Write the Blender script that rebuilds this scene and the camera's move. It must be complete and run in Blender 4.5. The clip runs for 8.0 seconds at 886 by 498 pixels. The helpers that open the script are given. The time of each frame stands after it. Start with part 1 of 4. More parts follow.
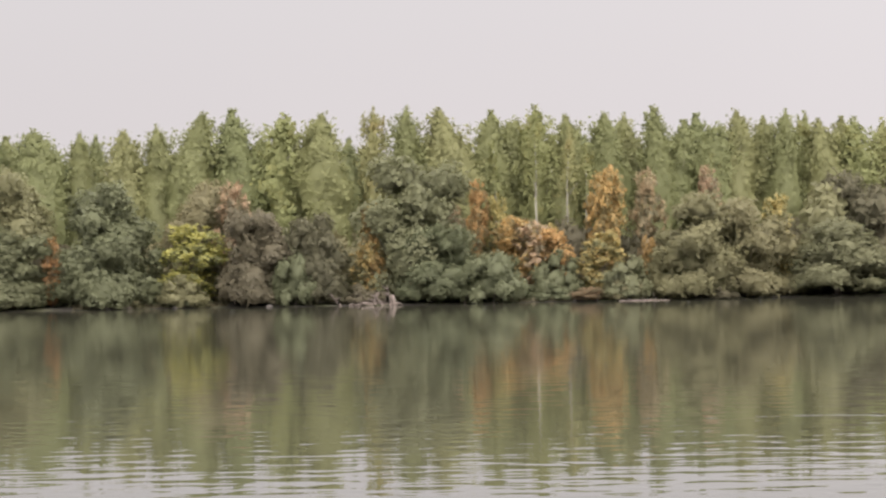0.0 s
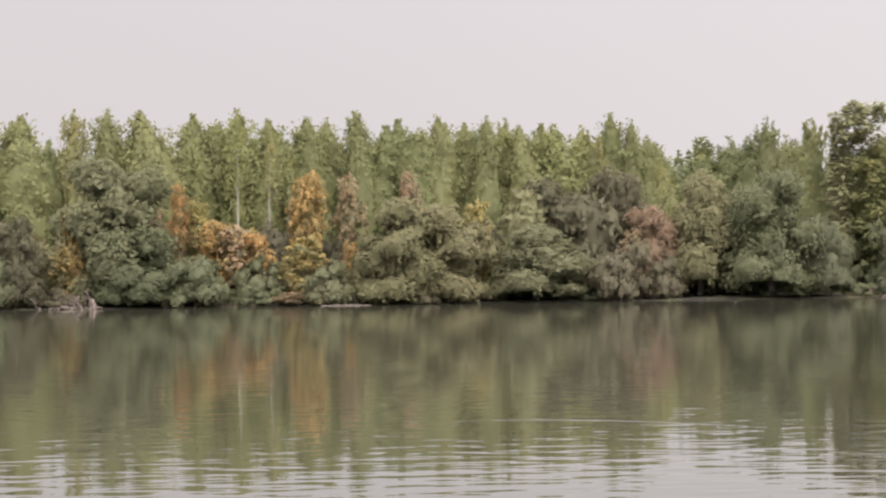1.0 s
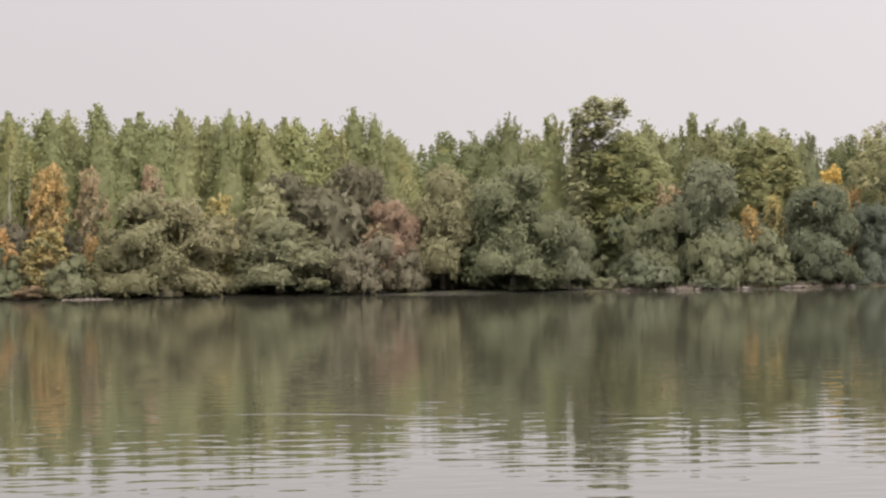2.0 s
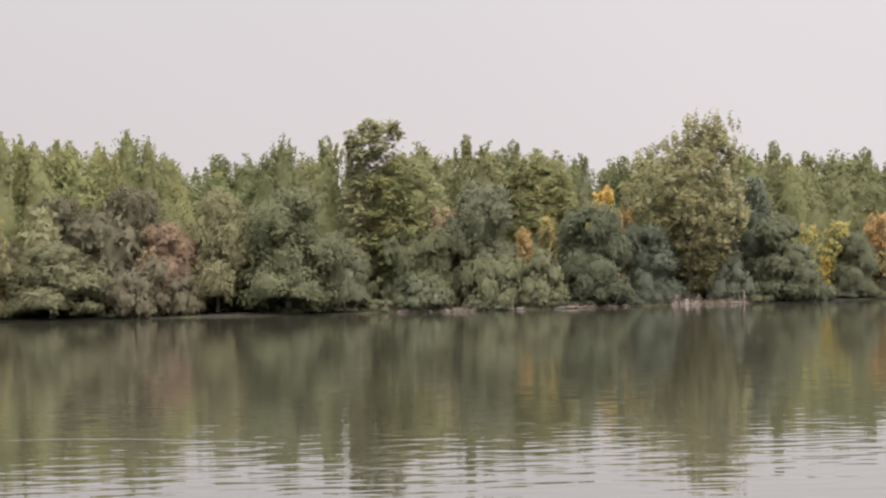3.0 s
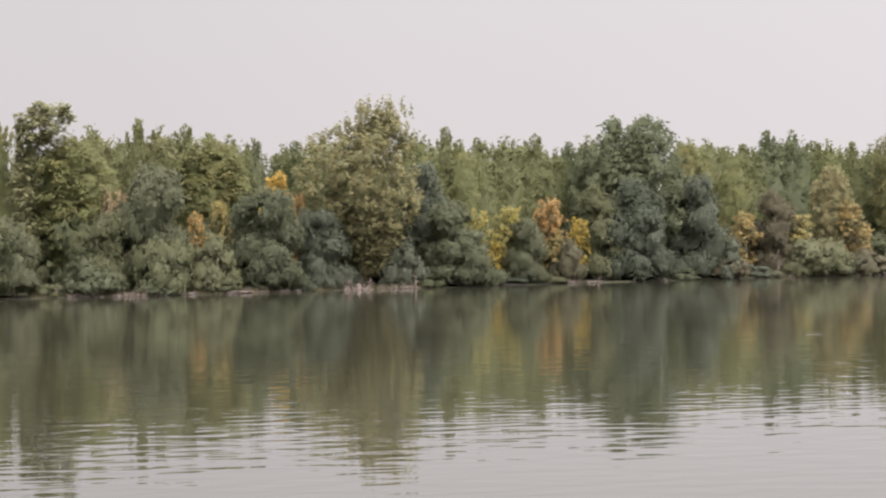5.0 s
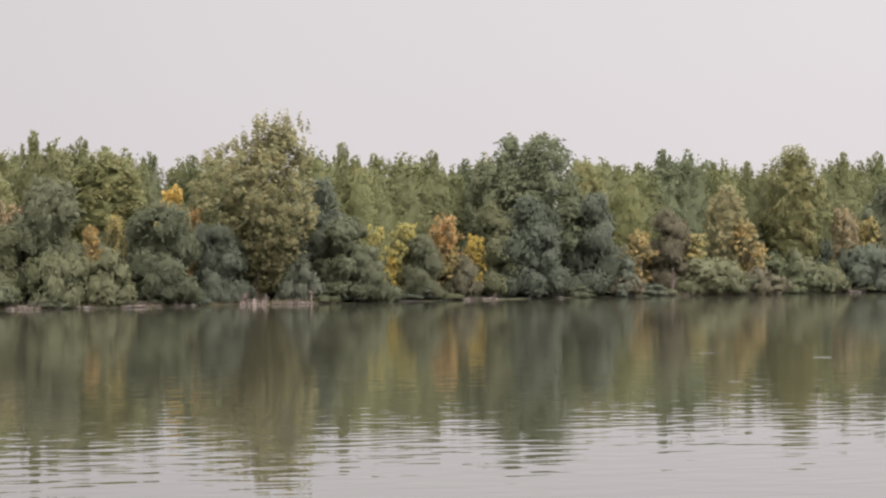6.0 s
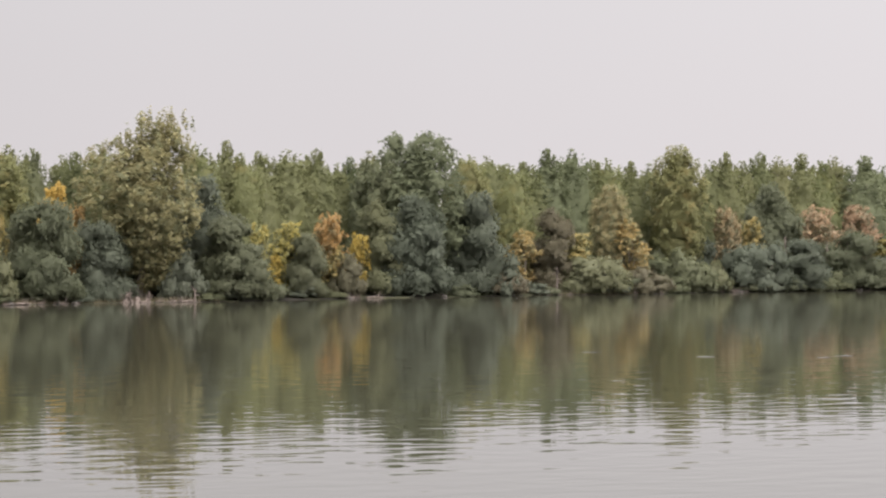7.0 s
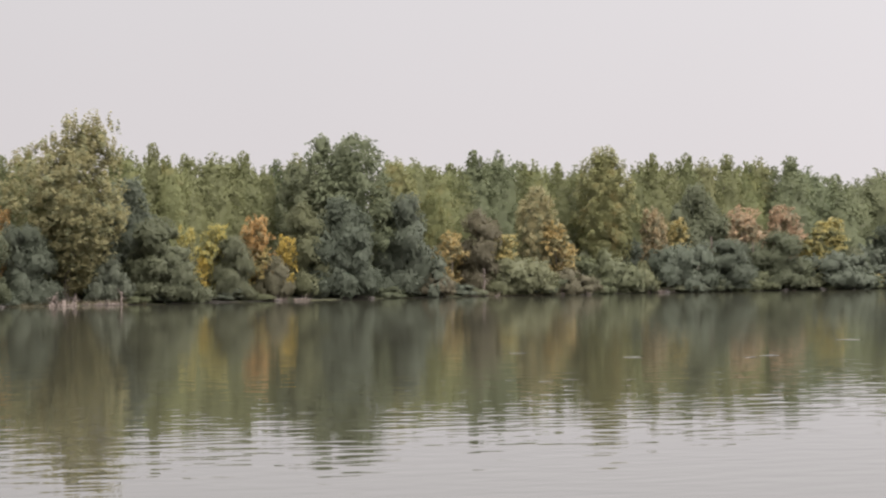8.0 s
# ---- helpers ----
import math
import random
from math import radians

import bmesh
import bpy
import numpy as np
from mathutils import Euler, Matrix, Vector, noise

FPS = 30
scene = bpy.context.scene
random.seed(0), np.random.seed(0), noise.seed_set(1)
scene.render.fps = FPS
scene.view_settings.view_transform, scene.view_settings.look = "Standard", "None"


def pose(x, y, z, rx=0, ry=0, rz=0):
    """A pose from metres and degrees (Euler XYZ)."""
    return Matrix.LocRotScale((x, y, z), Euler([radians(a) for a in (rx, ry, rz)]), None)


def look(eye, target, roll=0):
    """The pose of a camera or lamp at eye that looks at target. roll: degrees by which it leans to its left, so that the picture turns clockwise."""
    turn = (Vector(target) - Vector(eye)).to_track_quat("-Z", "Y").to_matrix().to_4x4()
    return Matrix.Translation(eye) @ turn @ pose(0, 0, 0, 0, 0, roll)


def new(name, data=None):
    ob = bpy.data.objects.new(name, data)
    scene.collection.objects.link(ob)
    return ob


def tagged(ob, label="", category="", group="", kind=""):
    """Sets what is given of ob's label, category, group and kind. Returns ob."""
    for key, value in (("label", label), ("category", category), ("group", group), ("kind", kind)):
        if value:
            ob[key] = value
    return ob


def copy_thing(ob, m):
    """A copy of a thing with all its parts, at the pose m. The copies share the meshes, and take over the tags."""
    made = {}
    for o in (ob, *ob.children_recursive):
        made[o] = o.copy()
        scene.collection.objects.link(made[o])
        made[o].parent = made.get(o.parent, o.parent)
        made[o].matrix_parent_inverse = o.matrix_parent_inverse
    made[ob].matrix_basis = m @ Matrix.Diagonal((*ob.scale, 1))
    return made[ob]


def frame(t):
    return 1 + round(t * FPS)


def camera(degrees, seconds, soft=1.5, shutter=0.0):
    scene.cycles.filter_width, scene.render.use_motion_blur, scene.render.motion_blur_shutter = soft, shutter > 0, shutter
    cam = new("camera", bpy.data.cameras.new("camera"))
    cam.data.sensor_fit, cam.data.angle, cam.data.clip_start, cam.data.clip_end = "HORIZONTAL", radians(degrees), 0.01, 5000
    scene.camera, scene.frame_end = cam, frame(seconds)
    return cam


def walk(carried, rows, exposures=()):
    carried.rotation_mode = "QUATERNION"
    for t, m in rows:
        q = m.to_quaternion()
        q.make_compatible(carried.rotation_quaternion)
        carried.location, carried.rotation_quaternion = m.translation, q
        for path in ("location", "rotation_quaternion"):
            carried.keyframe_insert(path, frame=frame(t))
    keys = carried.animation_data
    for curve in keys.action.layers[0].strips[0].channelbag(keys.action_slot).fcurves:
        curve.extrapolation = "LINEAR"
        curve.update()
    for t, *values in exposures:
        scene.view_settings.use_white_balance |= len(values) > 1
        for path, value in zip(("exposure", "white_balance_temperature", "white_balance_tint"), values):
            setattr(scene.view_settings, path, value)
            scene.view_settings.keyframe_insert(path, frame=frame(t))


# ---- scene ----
cam = camera(18.18, 8.0, soft=2.3, shutter=0.12)
EYE = 5.4
# seconds, degrees turned to the right, degrees up, degrees leaning to the right
TURNS = [
    (0.0, -0.006, -0.089, 1.03),
    (0.5, 3.237, -0.306, 0.779),
    (1.0, 6.159, -0.08, 0.688),
    (1.5, 9.052, -0.274, 0.913),
    (1.7, 10.036, -0.324, 0.723),
    (2.8, 15.231, 0.09, 0.869),
    (3.0, 16.121, 0.137, 0.903),
    (3.5, 18.191, -0.038, 0.845),
    (4.0, 20.142, -0.11, 0.788),
    (4.5, 21.588, -0.198, 0.89),
    (4.7, 22.113, -0.268, 0.789),
    (5.8, 24.674, 0.004, 0.566),
    (6.0, 25.04, 0.041, 0.256),
    (6.5, 26.373, -0.078, 0.051),
    (7.0, 27.431, 0.008, 0.042),
    (7.5, 28.39, -0.054, 0.145),
    (8.0, 28.94, 0.037, 0.297),
]
walk(cam, [(t, pose(0, 0, EYE, 90 + up, lean, -turn)) for t, turn, up, lean in TURNS],
     [(0.0, 0.12, 6520, 10), (1.5, 0.06, 6520, 10), (3.0, -0.02, 6500, 10), (4.5, -0.06, 6480, 9.8), (6.0, -0.10, 6460, 9.5), (8.0, -0.13, 6440, 9.2)])

# ---- light: a bright hazy overcast sky and a weak veiled sun ----
SUN_UP, SUN_ROUND = 50.0, 160.0
world = bpy.data.worlds.new("overcast_sky")
scene.world = world
world.use_nodes = True
wn, wl = world.node_tree.nodes, world.node_tree.links
wn.clear()
sky = wn.new("ShaderNodeTexSky")
sky.sky_type = "NISHITA"
sky.sun_disc = False
sky.sun_elevation, sky.sun_rotation = radians(SUN_UP), radians(SUN_ROUND)
sky.dust_density, sky.air_density, sky.ozone_density = 6.0, 1.5, 1.0
coord = wn.new("ShaderNodeTexCoord")
split = wn.new("ShaderNodeSeparateXYZ")
wl.new(coord.outputs["Generated"], split.inputs[0])
# cloud cover: about four times brighter overhead than at the horizon
veil = wn.new("ShaderNodeValToRGB")
wl.new(split.outputs["Z"], veil.inputs[0])
e = veil.color_ramp.elements
e[0].position, e[0].color = 0.0, (0.705, 0.655, 0.665, 1)
e[1].position, e[1].color = 0.9, (2.9, 2.8, 2.75, 1)
m1 = e.new(0.16)
m1.color = (0.715, 0.685, 0.705, 1)
m2 = e.new(0.35)
m2.color = (1.75, 1.68, 1.66, 1)
cloud = wn.new("ShaderNodeTexNoise")
cloud.inputs["Scale"].default_value = 2.2
cloud.inputs["Detail"].default_value = 3.0
wl.new(coord.outputs["Generated"], cloud.inputs["Vector"])
span = wn.new("ShaderNodeMapRange")
span.inputs["To Min"].default_value, span.inputs["To Max"].default_value = 0.94, 1.06
wl.new(cloud.outputs["Fac"], span.inputs["Value"])
# the cover is thinner, and so brighter, round the veiled sun, behind the camera and to its right
thin = wn.new("ShaderNodeVectorMath")
thin.operation = "DOT_PRODUCT"
wl.new(coord.outputs["Generated"], thin.inputs[0])
thin.inputs[1].default_value = (0.22, -0.5, 0.0)
base = wn.new("ShaderNodeMath")
base.inputs[1].default_value = 1.455
wl.new(thin.outputs["Value"], base.inputs[0])
cover = wn.new("ShaderNodeMath")
cover.operation = "MULTIPLY"
wl.new(base.outputs[0], cover.inputs[0])
wl.new(span.outputs[0], cover.inputs[1])
mul = wn.new("ShaderNodeVectorMath")
mul.operation = "SCALE"
wl.new(veil.outputs["Color"], mul.inputs[0])
wl.new(cover.outputs[0], mul.inputs["Scale"])
bg_sky, bg_veil, both = wn.new("ShaderNodeBackground"), wn.new("ShaderNodeBackground"), wn.new("ShaderNodeAddShader")
bg_sky.inputs["Strength"].default_value = 0.006
bg_veil.inputs["Strength"].default_value = 1.0
wl.new(sky.outputs[0], bg_sky.inputs[0])
wl.new(mul.outputs[0], bg_veil.inputs[0])
wl.new(bg_sky.outputs[0], both.inputs[0])
wl.new(bg_veil.outputs[0], both.inputs[1])
wl.new(both.outputs[0], wn.new("ShaderNodeOutputWorld").inputs[0])

sun = new("sun", bpy.data.lights.new("sun", "SUN"))
sun.data.energy, sun.data.angle, sun.data.color = 3.2, radians(60), (1.0, 0.95, 0.88)
a, b = radians(SUN_ROUND), radians(SUN_UP)
sun.matrix_world = look(Vector((math.sin(a) * math.cos(b), math.cos(a) * math.cos(b), math.sin(b))) * 50, (0, 0, 0))


# ---- materials ----
def material(name, rough=0.8):
    mat = bpy.data.materials.new(name)
    mat.use_nodes = True
    n, l = mat.node_tree.nodes, mat.node_tree.links
    p = n["Principled BSDF"]
    p.inputs["Roughness"].default_value = rough
    return mat, n, l, p


def noise_tex(n, l, scale, detail=4.0, space="Object", stretch=None):
    c = n.new("ShaderNodeTexCoord")
    t = n.new("ShaderNodeTexNoise")
    t.inputs["Scale"].default_value, t.inputs["Detail"].default_value = scale, detail
    src = c.outputs[space]
    if stretch:
        mp = n.new("ShaderNodeMapping")
        mp.inputs["Scale"].default_value = stretch
        l.new(src, mp.inputs[0])
        src = mp.outputs[0]
    l.new(src, t.inputs["Vector"])
    return t


def ramp(n, l, fac, stops):
    r = n.new("ShaderNodeValToRGB")
    l.new(fac, r.inputs[0])
    el = r.color_ramp.elements
    el[0].position, el[0].color = stops[0][0], (*stops[0][1], 1)
    el[1].position, el[1].color = stops[-1][0], (*stops[-1][1], 1)
    for pos, col in stops[1:-1]:
        el.new(pos).color = (*col, 1)
    return r


def leaf_material(name, dull, main, bright, patch=None, amount=0.5, grain=0.6):
    """Leaves: each leaf differs, broad patches of the crown differ, and each tree is a little apart from the next."""
    mat, n, l, p = material(name, 0.6)
    geo, info = n.new("ShaderNodeNewGeometry"), n.new("ShaderNodeObjectInfo")
    spread = noise_tex(n, l, 0.9, 2.0)
    blend = n.new("ShaderNodeMix")
    blend.inputs["Factor"].default_value = 0.86
    l.new(geo.outputs["Random Per Island"], blend.inputs["A"])
    l.new(spread.outputs["Fac"], blend.inputs["B"])
    dull, bright = [tuple(m + 0.62 * (q - m) for q, m in zip(c, main)) for c in (dull, bright)]
    r = ramp(n, l, blend.outputs["Result"], [(0.1, dull), (0.5, main), (0.9, bright)])
    out = r.outputs[0]
    if patch:
        t = noise_tex(n, l, grain, 3.0)
        g = n.new("ShaderNodeMapRange")
        g.inputs["From Min"].default_value, g.inputs["From Max"].default_value = 0.62 - 0.25 * amount, 0.72 - 0.2 * amount
        l.new(t.outputs["Fac"], g.inputs["Value"])
        mx = n.new("ShaderNodeMix")
        mx.data_type = "RGBA"
        l.new(g.outputs[0], mx.inputs["Factor"])
        l.new(out, mx.inputs["A"])
        mx.inputs["B"].default_value = (*patch, 1)
        out = mx.outputs["Result"]
    hsv = n.new("ShaderNodeHueSaturation")
    v = n.new("ShaderNodeMapRange")
    v.inputs["To Min"].default_value, v.inputs["To Max"].default_value = 0.93, 1.08
    h = n.new("ShaderNodeMapRange")
    h.inputs["To Min"].default_value, h.inputs["To Max"].default_value = 0.515, 0.488
    l.new(info.outputs["Random"], v.inputs["Value"])
    l.new(info.outputs["Random"], h.inputs["Value"])
    l.new(v.outputs[0], hsv.inputs["Value"])
    l.new(h.outputs[0], hsv.inputs["Hue"])
    l.new(out, hsv.inputs["Color"])
    l.new(hsv.outputs[0], p.inputs["Base Color"])
    p.inputs["Specular IOR Level"].default_value = 0.25
    tr, mix = n.new("ShaderNodeBsdfTranslucent"), n.new("ShaderNodeMixShader")
    l.new(hsv.outputs[0], tr.inputs["Color"])
    mix.inputs[0].default_value = 0.5
    l.new(p.outputs[0], mix.inputs[1])
    l.new(tr.outputs[0], mix.inputs[2])
    l.new(mix.outputs[0], n["Material Output"].inputs["Surface"])
    return mat


LEAF = {
    "poplar": [
        leaf_material("poplar_leaf", (0.124, 0.128, 0.060), (0.156, 0.160, 0.074), (0.187, 0.189, 0.088)),
        leaf_material("poplar_leaf_light", (0.128, 0.136, 0.061), (0.164, 0.171, 0.075), (0.198, 0.204, 0.092), (0.200, 0.187, 0.077), 0.25),
        leaf_material("poplar_leaf_dark", (0.102, 0.117, 0.065), (0.137, 0.150, 0.081), (0.170, 0.183, 0.098)),
    ],
    "pale_poplar": [
        leaf_material("pale_poplar_leaf", (0.156, 0.158, 0.072), (0.178, 0.182, 0.081), (0.205, 0.205, 0.092)),
        leaf_material("pale_poplar_leaf_light", (0.182, 0.184, 0.078), (0.211, 0.209, 0.089), (0.240, 0.234, 0.101), (0.228, 0.205, 0.081), 0.2),
        leaf_material("pale_poplar_leaf_dark", (0.135, 0.151, 0.076), (0.171, 0.187, 0.090), (0.207, 0.218, 0.110)),
    ],
    "willow": [
        leaf_material("willow_leaf", (0.114, 0.116, 0.064), (0.150, 0.151, 0.083), (0.183, 0.184, 0.105)),
        leaf_material("willow_leaf_dark", (0.098, 0.106, 0.057), (0.131, 0.136, 0.075), (0.163, 0.169, 0.094)),
        leaf_material("willow_leaf_brown", (0.100, 0.091, 0.058), (0.130, 0.115, 0.073), (0.155, 0.140, 0.088)),
        leaf_material("willow_leaf_olive", (0.147, 0.134, 0.073), (0.193, 0.176, 0.096), (0.235, 0.218, 0.120)),
        leaf_material("willow_leaf_blue", (0.086, 0.096, 0.070), (0.117, 0.128, 0.092), (0.150, 0.161, 0.116)),
        leaf_material("willow_leaf_grey", (0.096, 0.100, 0.061), (0.125, 0.132, 0.080), (0.161, 0.165, 0.105)),
        leaf_material("willow_leaf_rusty", (0.179, 0.138, 0.090), (0.237, 0.175, 0.113), (0.294, 0.218, 0.142)),
    ],
    "autumn": [
        leaf_material("yellow_leaf", (0.231, 0.215, 0.077), (0.341, 0.308, 0.097), (0.451, 0.391, 0.123), (0.187, 0.189, 0.088), 0.54, 1.1),
        leaf_material("orange_leaf", (0.297, 0.185, 0.086), (0.413, 0.252, 0.108), (0.517, 0.328, 0.140), (0.226, 0.176, 0.091), 0.58, 1.1),
        leaf_material("rust_leaf", (0.259, 0.189, 0.119), (0.330, 0.237, 0.145), (0.407, 0.303, 0.185), (0.198, 0.182, 0.117), 0.55, 1.1),
        leaf_material("gold_leaf", (0.248, 0.196, 0.090), (0.352, 0.275, 0.112), (0.468, 0.369, 0.151), (0.187, 0.182, 0.097), 0.6, 1.1),
        leaf_material("amber_leaf", (0.350, 0.240, 0.077), (0.465, 0.318, 0.088), (0.57, 0.40, 0.115), (0.330, 0.253, 0.099), 0.35, 1.1),
    ],
    "broad": [
        leaf_material("broad_leaf", (0.178, 0.179, 0.099), (0.232, 0.229, 0.123), (0.286, 0.278, 0.151)),
        leaf_material("broad_leaf_light", (0.149, 0.153, 0.068), (0.189, 0.191, 0.085), (0.233, 0.231, 0.102), (0.244, 0.213, 0.088), 0.25),
        leaf_material("broad_leaf_gold", (0.211, 0.191, 0.101), (0.281, 0.251, 0.130), (0.358, 0.316, 0.161), (0.189, 0.191, 0.106), 0.55, 1.0),
        leaf_material("broad_leaf_dark", (0.107, 0.119, 0.069), (0.139, 0.152, 0.088), (0.180, 0.188, 0.109)),
    ],
}


def bark_material(name, dark, light):
    mat, n, l, p = material(name, 0.9)
    p.inputs["Specular IOR Level"].default_value = 0.2
    t = noise_tex(n, l, 3.0, 6.0, "Object", (1, 1, 0.25))
    r = ramp(n, l, t.outputs["Fac"], [(0.3, dark), (0.7, light)])
    l.new(r.outputs[0], p.inputs["Base Color"])
    bp = n.new("ShaderNodeBump")
    bp.inputs["Distance"].default_value = 0.03
    l.new(t.outputs["Fac"], bp.inputs["Height"])
    l.new(bp.outputs[0], p.inputs["Normal"])
    return mat


PALE_BARK = bark_material("pale_bark", (0.16, 0.15, 0.12), (0.33, 0.31, 0.26))
GREY_BARK = bark_material("grey_bark", (0.09, 0.075, 0.06), (0.22, 0.19, 0.16))
DRIFTWOOD = bark_material("bleached_driftwood", (0.07, 0.055, 0.048), (0.185, 0.148, 0.13))


STONE = bark_material("pale_stone", (0.07, 0.062, 0.055), (0.17, 0.15, 0.14))
GRASS = leaf_material("dry_grass", (0.10, 0.09, 0.055), (0.15, 0.13, 0.08), (0.20, 0.175, 0.11))


def ground_material():
    mat, n, l, p = material("river_bank_soil", 0.95)
    p.inputs["Specular IOR Level"].default_value = 0.08
    big, fine = noise_tex(n, l, 0.25, 5.0), noise_tex(n, l, 3.0, 8.0)
    soil = ramp(n, l, fine.outputs["Fac"], [(0.3, (0.016, 0.014, 0.012)), (0.7, (0.04, 0.035, 0.031))])
    grass = ramp(n, l, fine.outputs["Fac"], [(0.3, (0.03, 0.033, 0.018)), (0.7, (0.07, 0.067, 0.038))])
    g = n.new("ShaderNodeMapRange")
    g.inputs["From Min"].default_value, g.inputs["From Max"].default_value = 0.45, 0.6
    l.new(big.outputs["Fac"], g.inputs["Value"])
    mx = n.new("ShaderNodeMix")
    mx.data_type = "RGBA"
    l.new(g.outputs[0], mx.inputs["Factor"])
    l.new(soil.outputs[0], mx.inputs["A"])
    l.new(grass.outputs[0], mx.inputs["B"])
    l.new(mx.outputs["Result"], p.inputs["Base Color"])
    bp = n.new("ShaderNodeBump")
    bp.inputs["Distance"].default_value = 0.08
    l.new(fine.outputs["Fac"], bp.inputs["Height"])
    l.new(bp.outputs[0], p.inputs["Normal"])
    return mat


def water_material():
    """Murky olive river water, almost still, with fine ripples."""
    mat, n, l, p = material("river_water", 0.02)
    tint = noise_tex(n, l, 0.02, 3.0)
    r = ramp(n, l, tint.outputs["Fac"], [(0.3, (0.034, 0.033, 0.024)), (0.7, (0.044, 0.042, 0.030))])
    l.new(r.outputs[0], p.inputs["Base Color"])
    p.inputs["IOR"].default_value = 1.33
    ripple = noise_tex(n, l, 0.95, 1.0, "Object", (0.62, 0.9, 1))
    swell = noise_tex(n, l, 0.16, 2.0, "Object", (1.0, 0.8, 1))
    calm = noise_tex(n, l, 0.03, 2.0, "Object", (0.6, 1.4, 1))
    ad = n.new("ShaderNodeMath")
    ad.operation = "MULTIPLY_ADD"
    l.new(swell.outputs["Fac"], ad.inputs[0])
    ad.inputs[1].default_value = 0.9
    l.new(ripple.outputs["Fac"], ad.inputs[2])
    cm = n.new("ShaderNodeMapRange")
    cm.inputs["From Min"].default_value, cm.inputs["From Max"].default_value = 0.35, 0.65
    cm.inputs["To Min"].default_value, cm.inputs["To Max"].default_value = 0.7, 1.15
    l.new(calm.outputs["Fac"], cm.inputs["Value"])
    bp = n.new("ShaderNodeBump")
    bp.inputs["Distance"].default_value = 0.0148
    # the water lies calmer in the lee of the wood, with a breath of the finest ripples only
    at, xyz, lee, calmer = n.new("ShaderNodeTexCoord"), n.new("ShaderNodeSeparateXYZ"), n.new("ShaderNodeMapRange"), n.new("ShaderNodeMath")
    l.new(at.outputs["Object"], xyz.inputs[0])
    l.new(xyz.outputs["Y"], lee.inputs["Value"])
    lee.inputs["From Min"].default_value, lee.inputs["From Max"].default_value = 105.0, 165.0
    lee.inputs["To Min"].default_value, lee.inputs["To Max"].default_value = 1.0, 0.5
    calmer.operation = "MULTIPLY"
    l.new(cm.outputs[0], calmer.inputs[0])
    l.new(lee.outputs[0], calmer.inputs[1])
    l.new(calmer.outputs[0], bp.inputs["Strength"])
    breath = n.new("ShaderNodeMapRange")
    l.new(xyz.outputs["Y"], breath.inputs["Value"])
    breath.inputs["From Min"].default_value, breath.inputs["From Max"].default_value = 95.0, 160.0
    breath.inputs["To Min"].default_value, breath.inputs["To Max"].default_value = 0.02, 0.058
    l.new(breath.outputs[0], p.inputs["Roughness"])
    l.new(ad.outputs[0], bp.inputs["Height"])
    l.new(bp.outputs[0], p.inputs["Normal"])
    return mat


SOIL, WATER = ground_material(), water_material()


# ---- building helpers ----
def mesh_from(name, verts, faces, mat, smooth=False):
    me = bpy.data.meshes.new(name)
    me.from_pydata(verts, [], faces)
    me.materials.append(mat)
    if smooth:
        me.polygons.foreach_set("use_smooth", [True] * len(me.polygons))
    return me


def part_mesh(name, me, parent, label=""):
    ob = new(name, me)
    ob.parent = parent
    if label:
        tagged(ob, label)
    return ob


def tube(points, radii, sides=7, ridge=0.0, rng=None):
    """Vertices and faces of a tapered, slightly uneven limb along points."""
    verts, faces = [], []
    pts = [Vector(q) for q in points]
    for i, q in enumerate(pts):
        way = (pts[min(i + 1, len(pts) - 1)] - pts[max(i - 1, 0)]).normalized()
        u = way.orthogonal().normalized()
        v = way.cross(u)
        for k in range(sides):
            ang = 2 * math.pi * k / sides
            rr = radii[i] * (1 + (rng.uniform(-ridge, ridge) if rng else 0))
            verts.append(q + u * math.cos(ang) * rr + v * math.sin(ang) * rr)
    for i in range(len(pts) - 1):
        for k in range(sides):
            k2 = (k + 1) % sides
            faces.append((i * sides + k, i * sides + k2, (i + 1) * sides + k2, (i + 1) * sides + k))
    faces.append(tuple(range((len(pts) - 1) * sides, len(pts) * sides)))
    faces.append(tuple(reversed(range(sides))))
    return verts, faces


def unit(v):
    return v / np.maximum(np.linalg.norm(v, axis=1, keepdims=True), 1e-6)


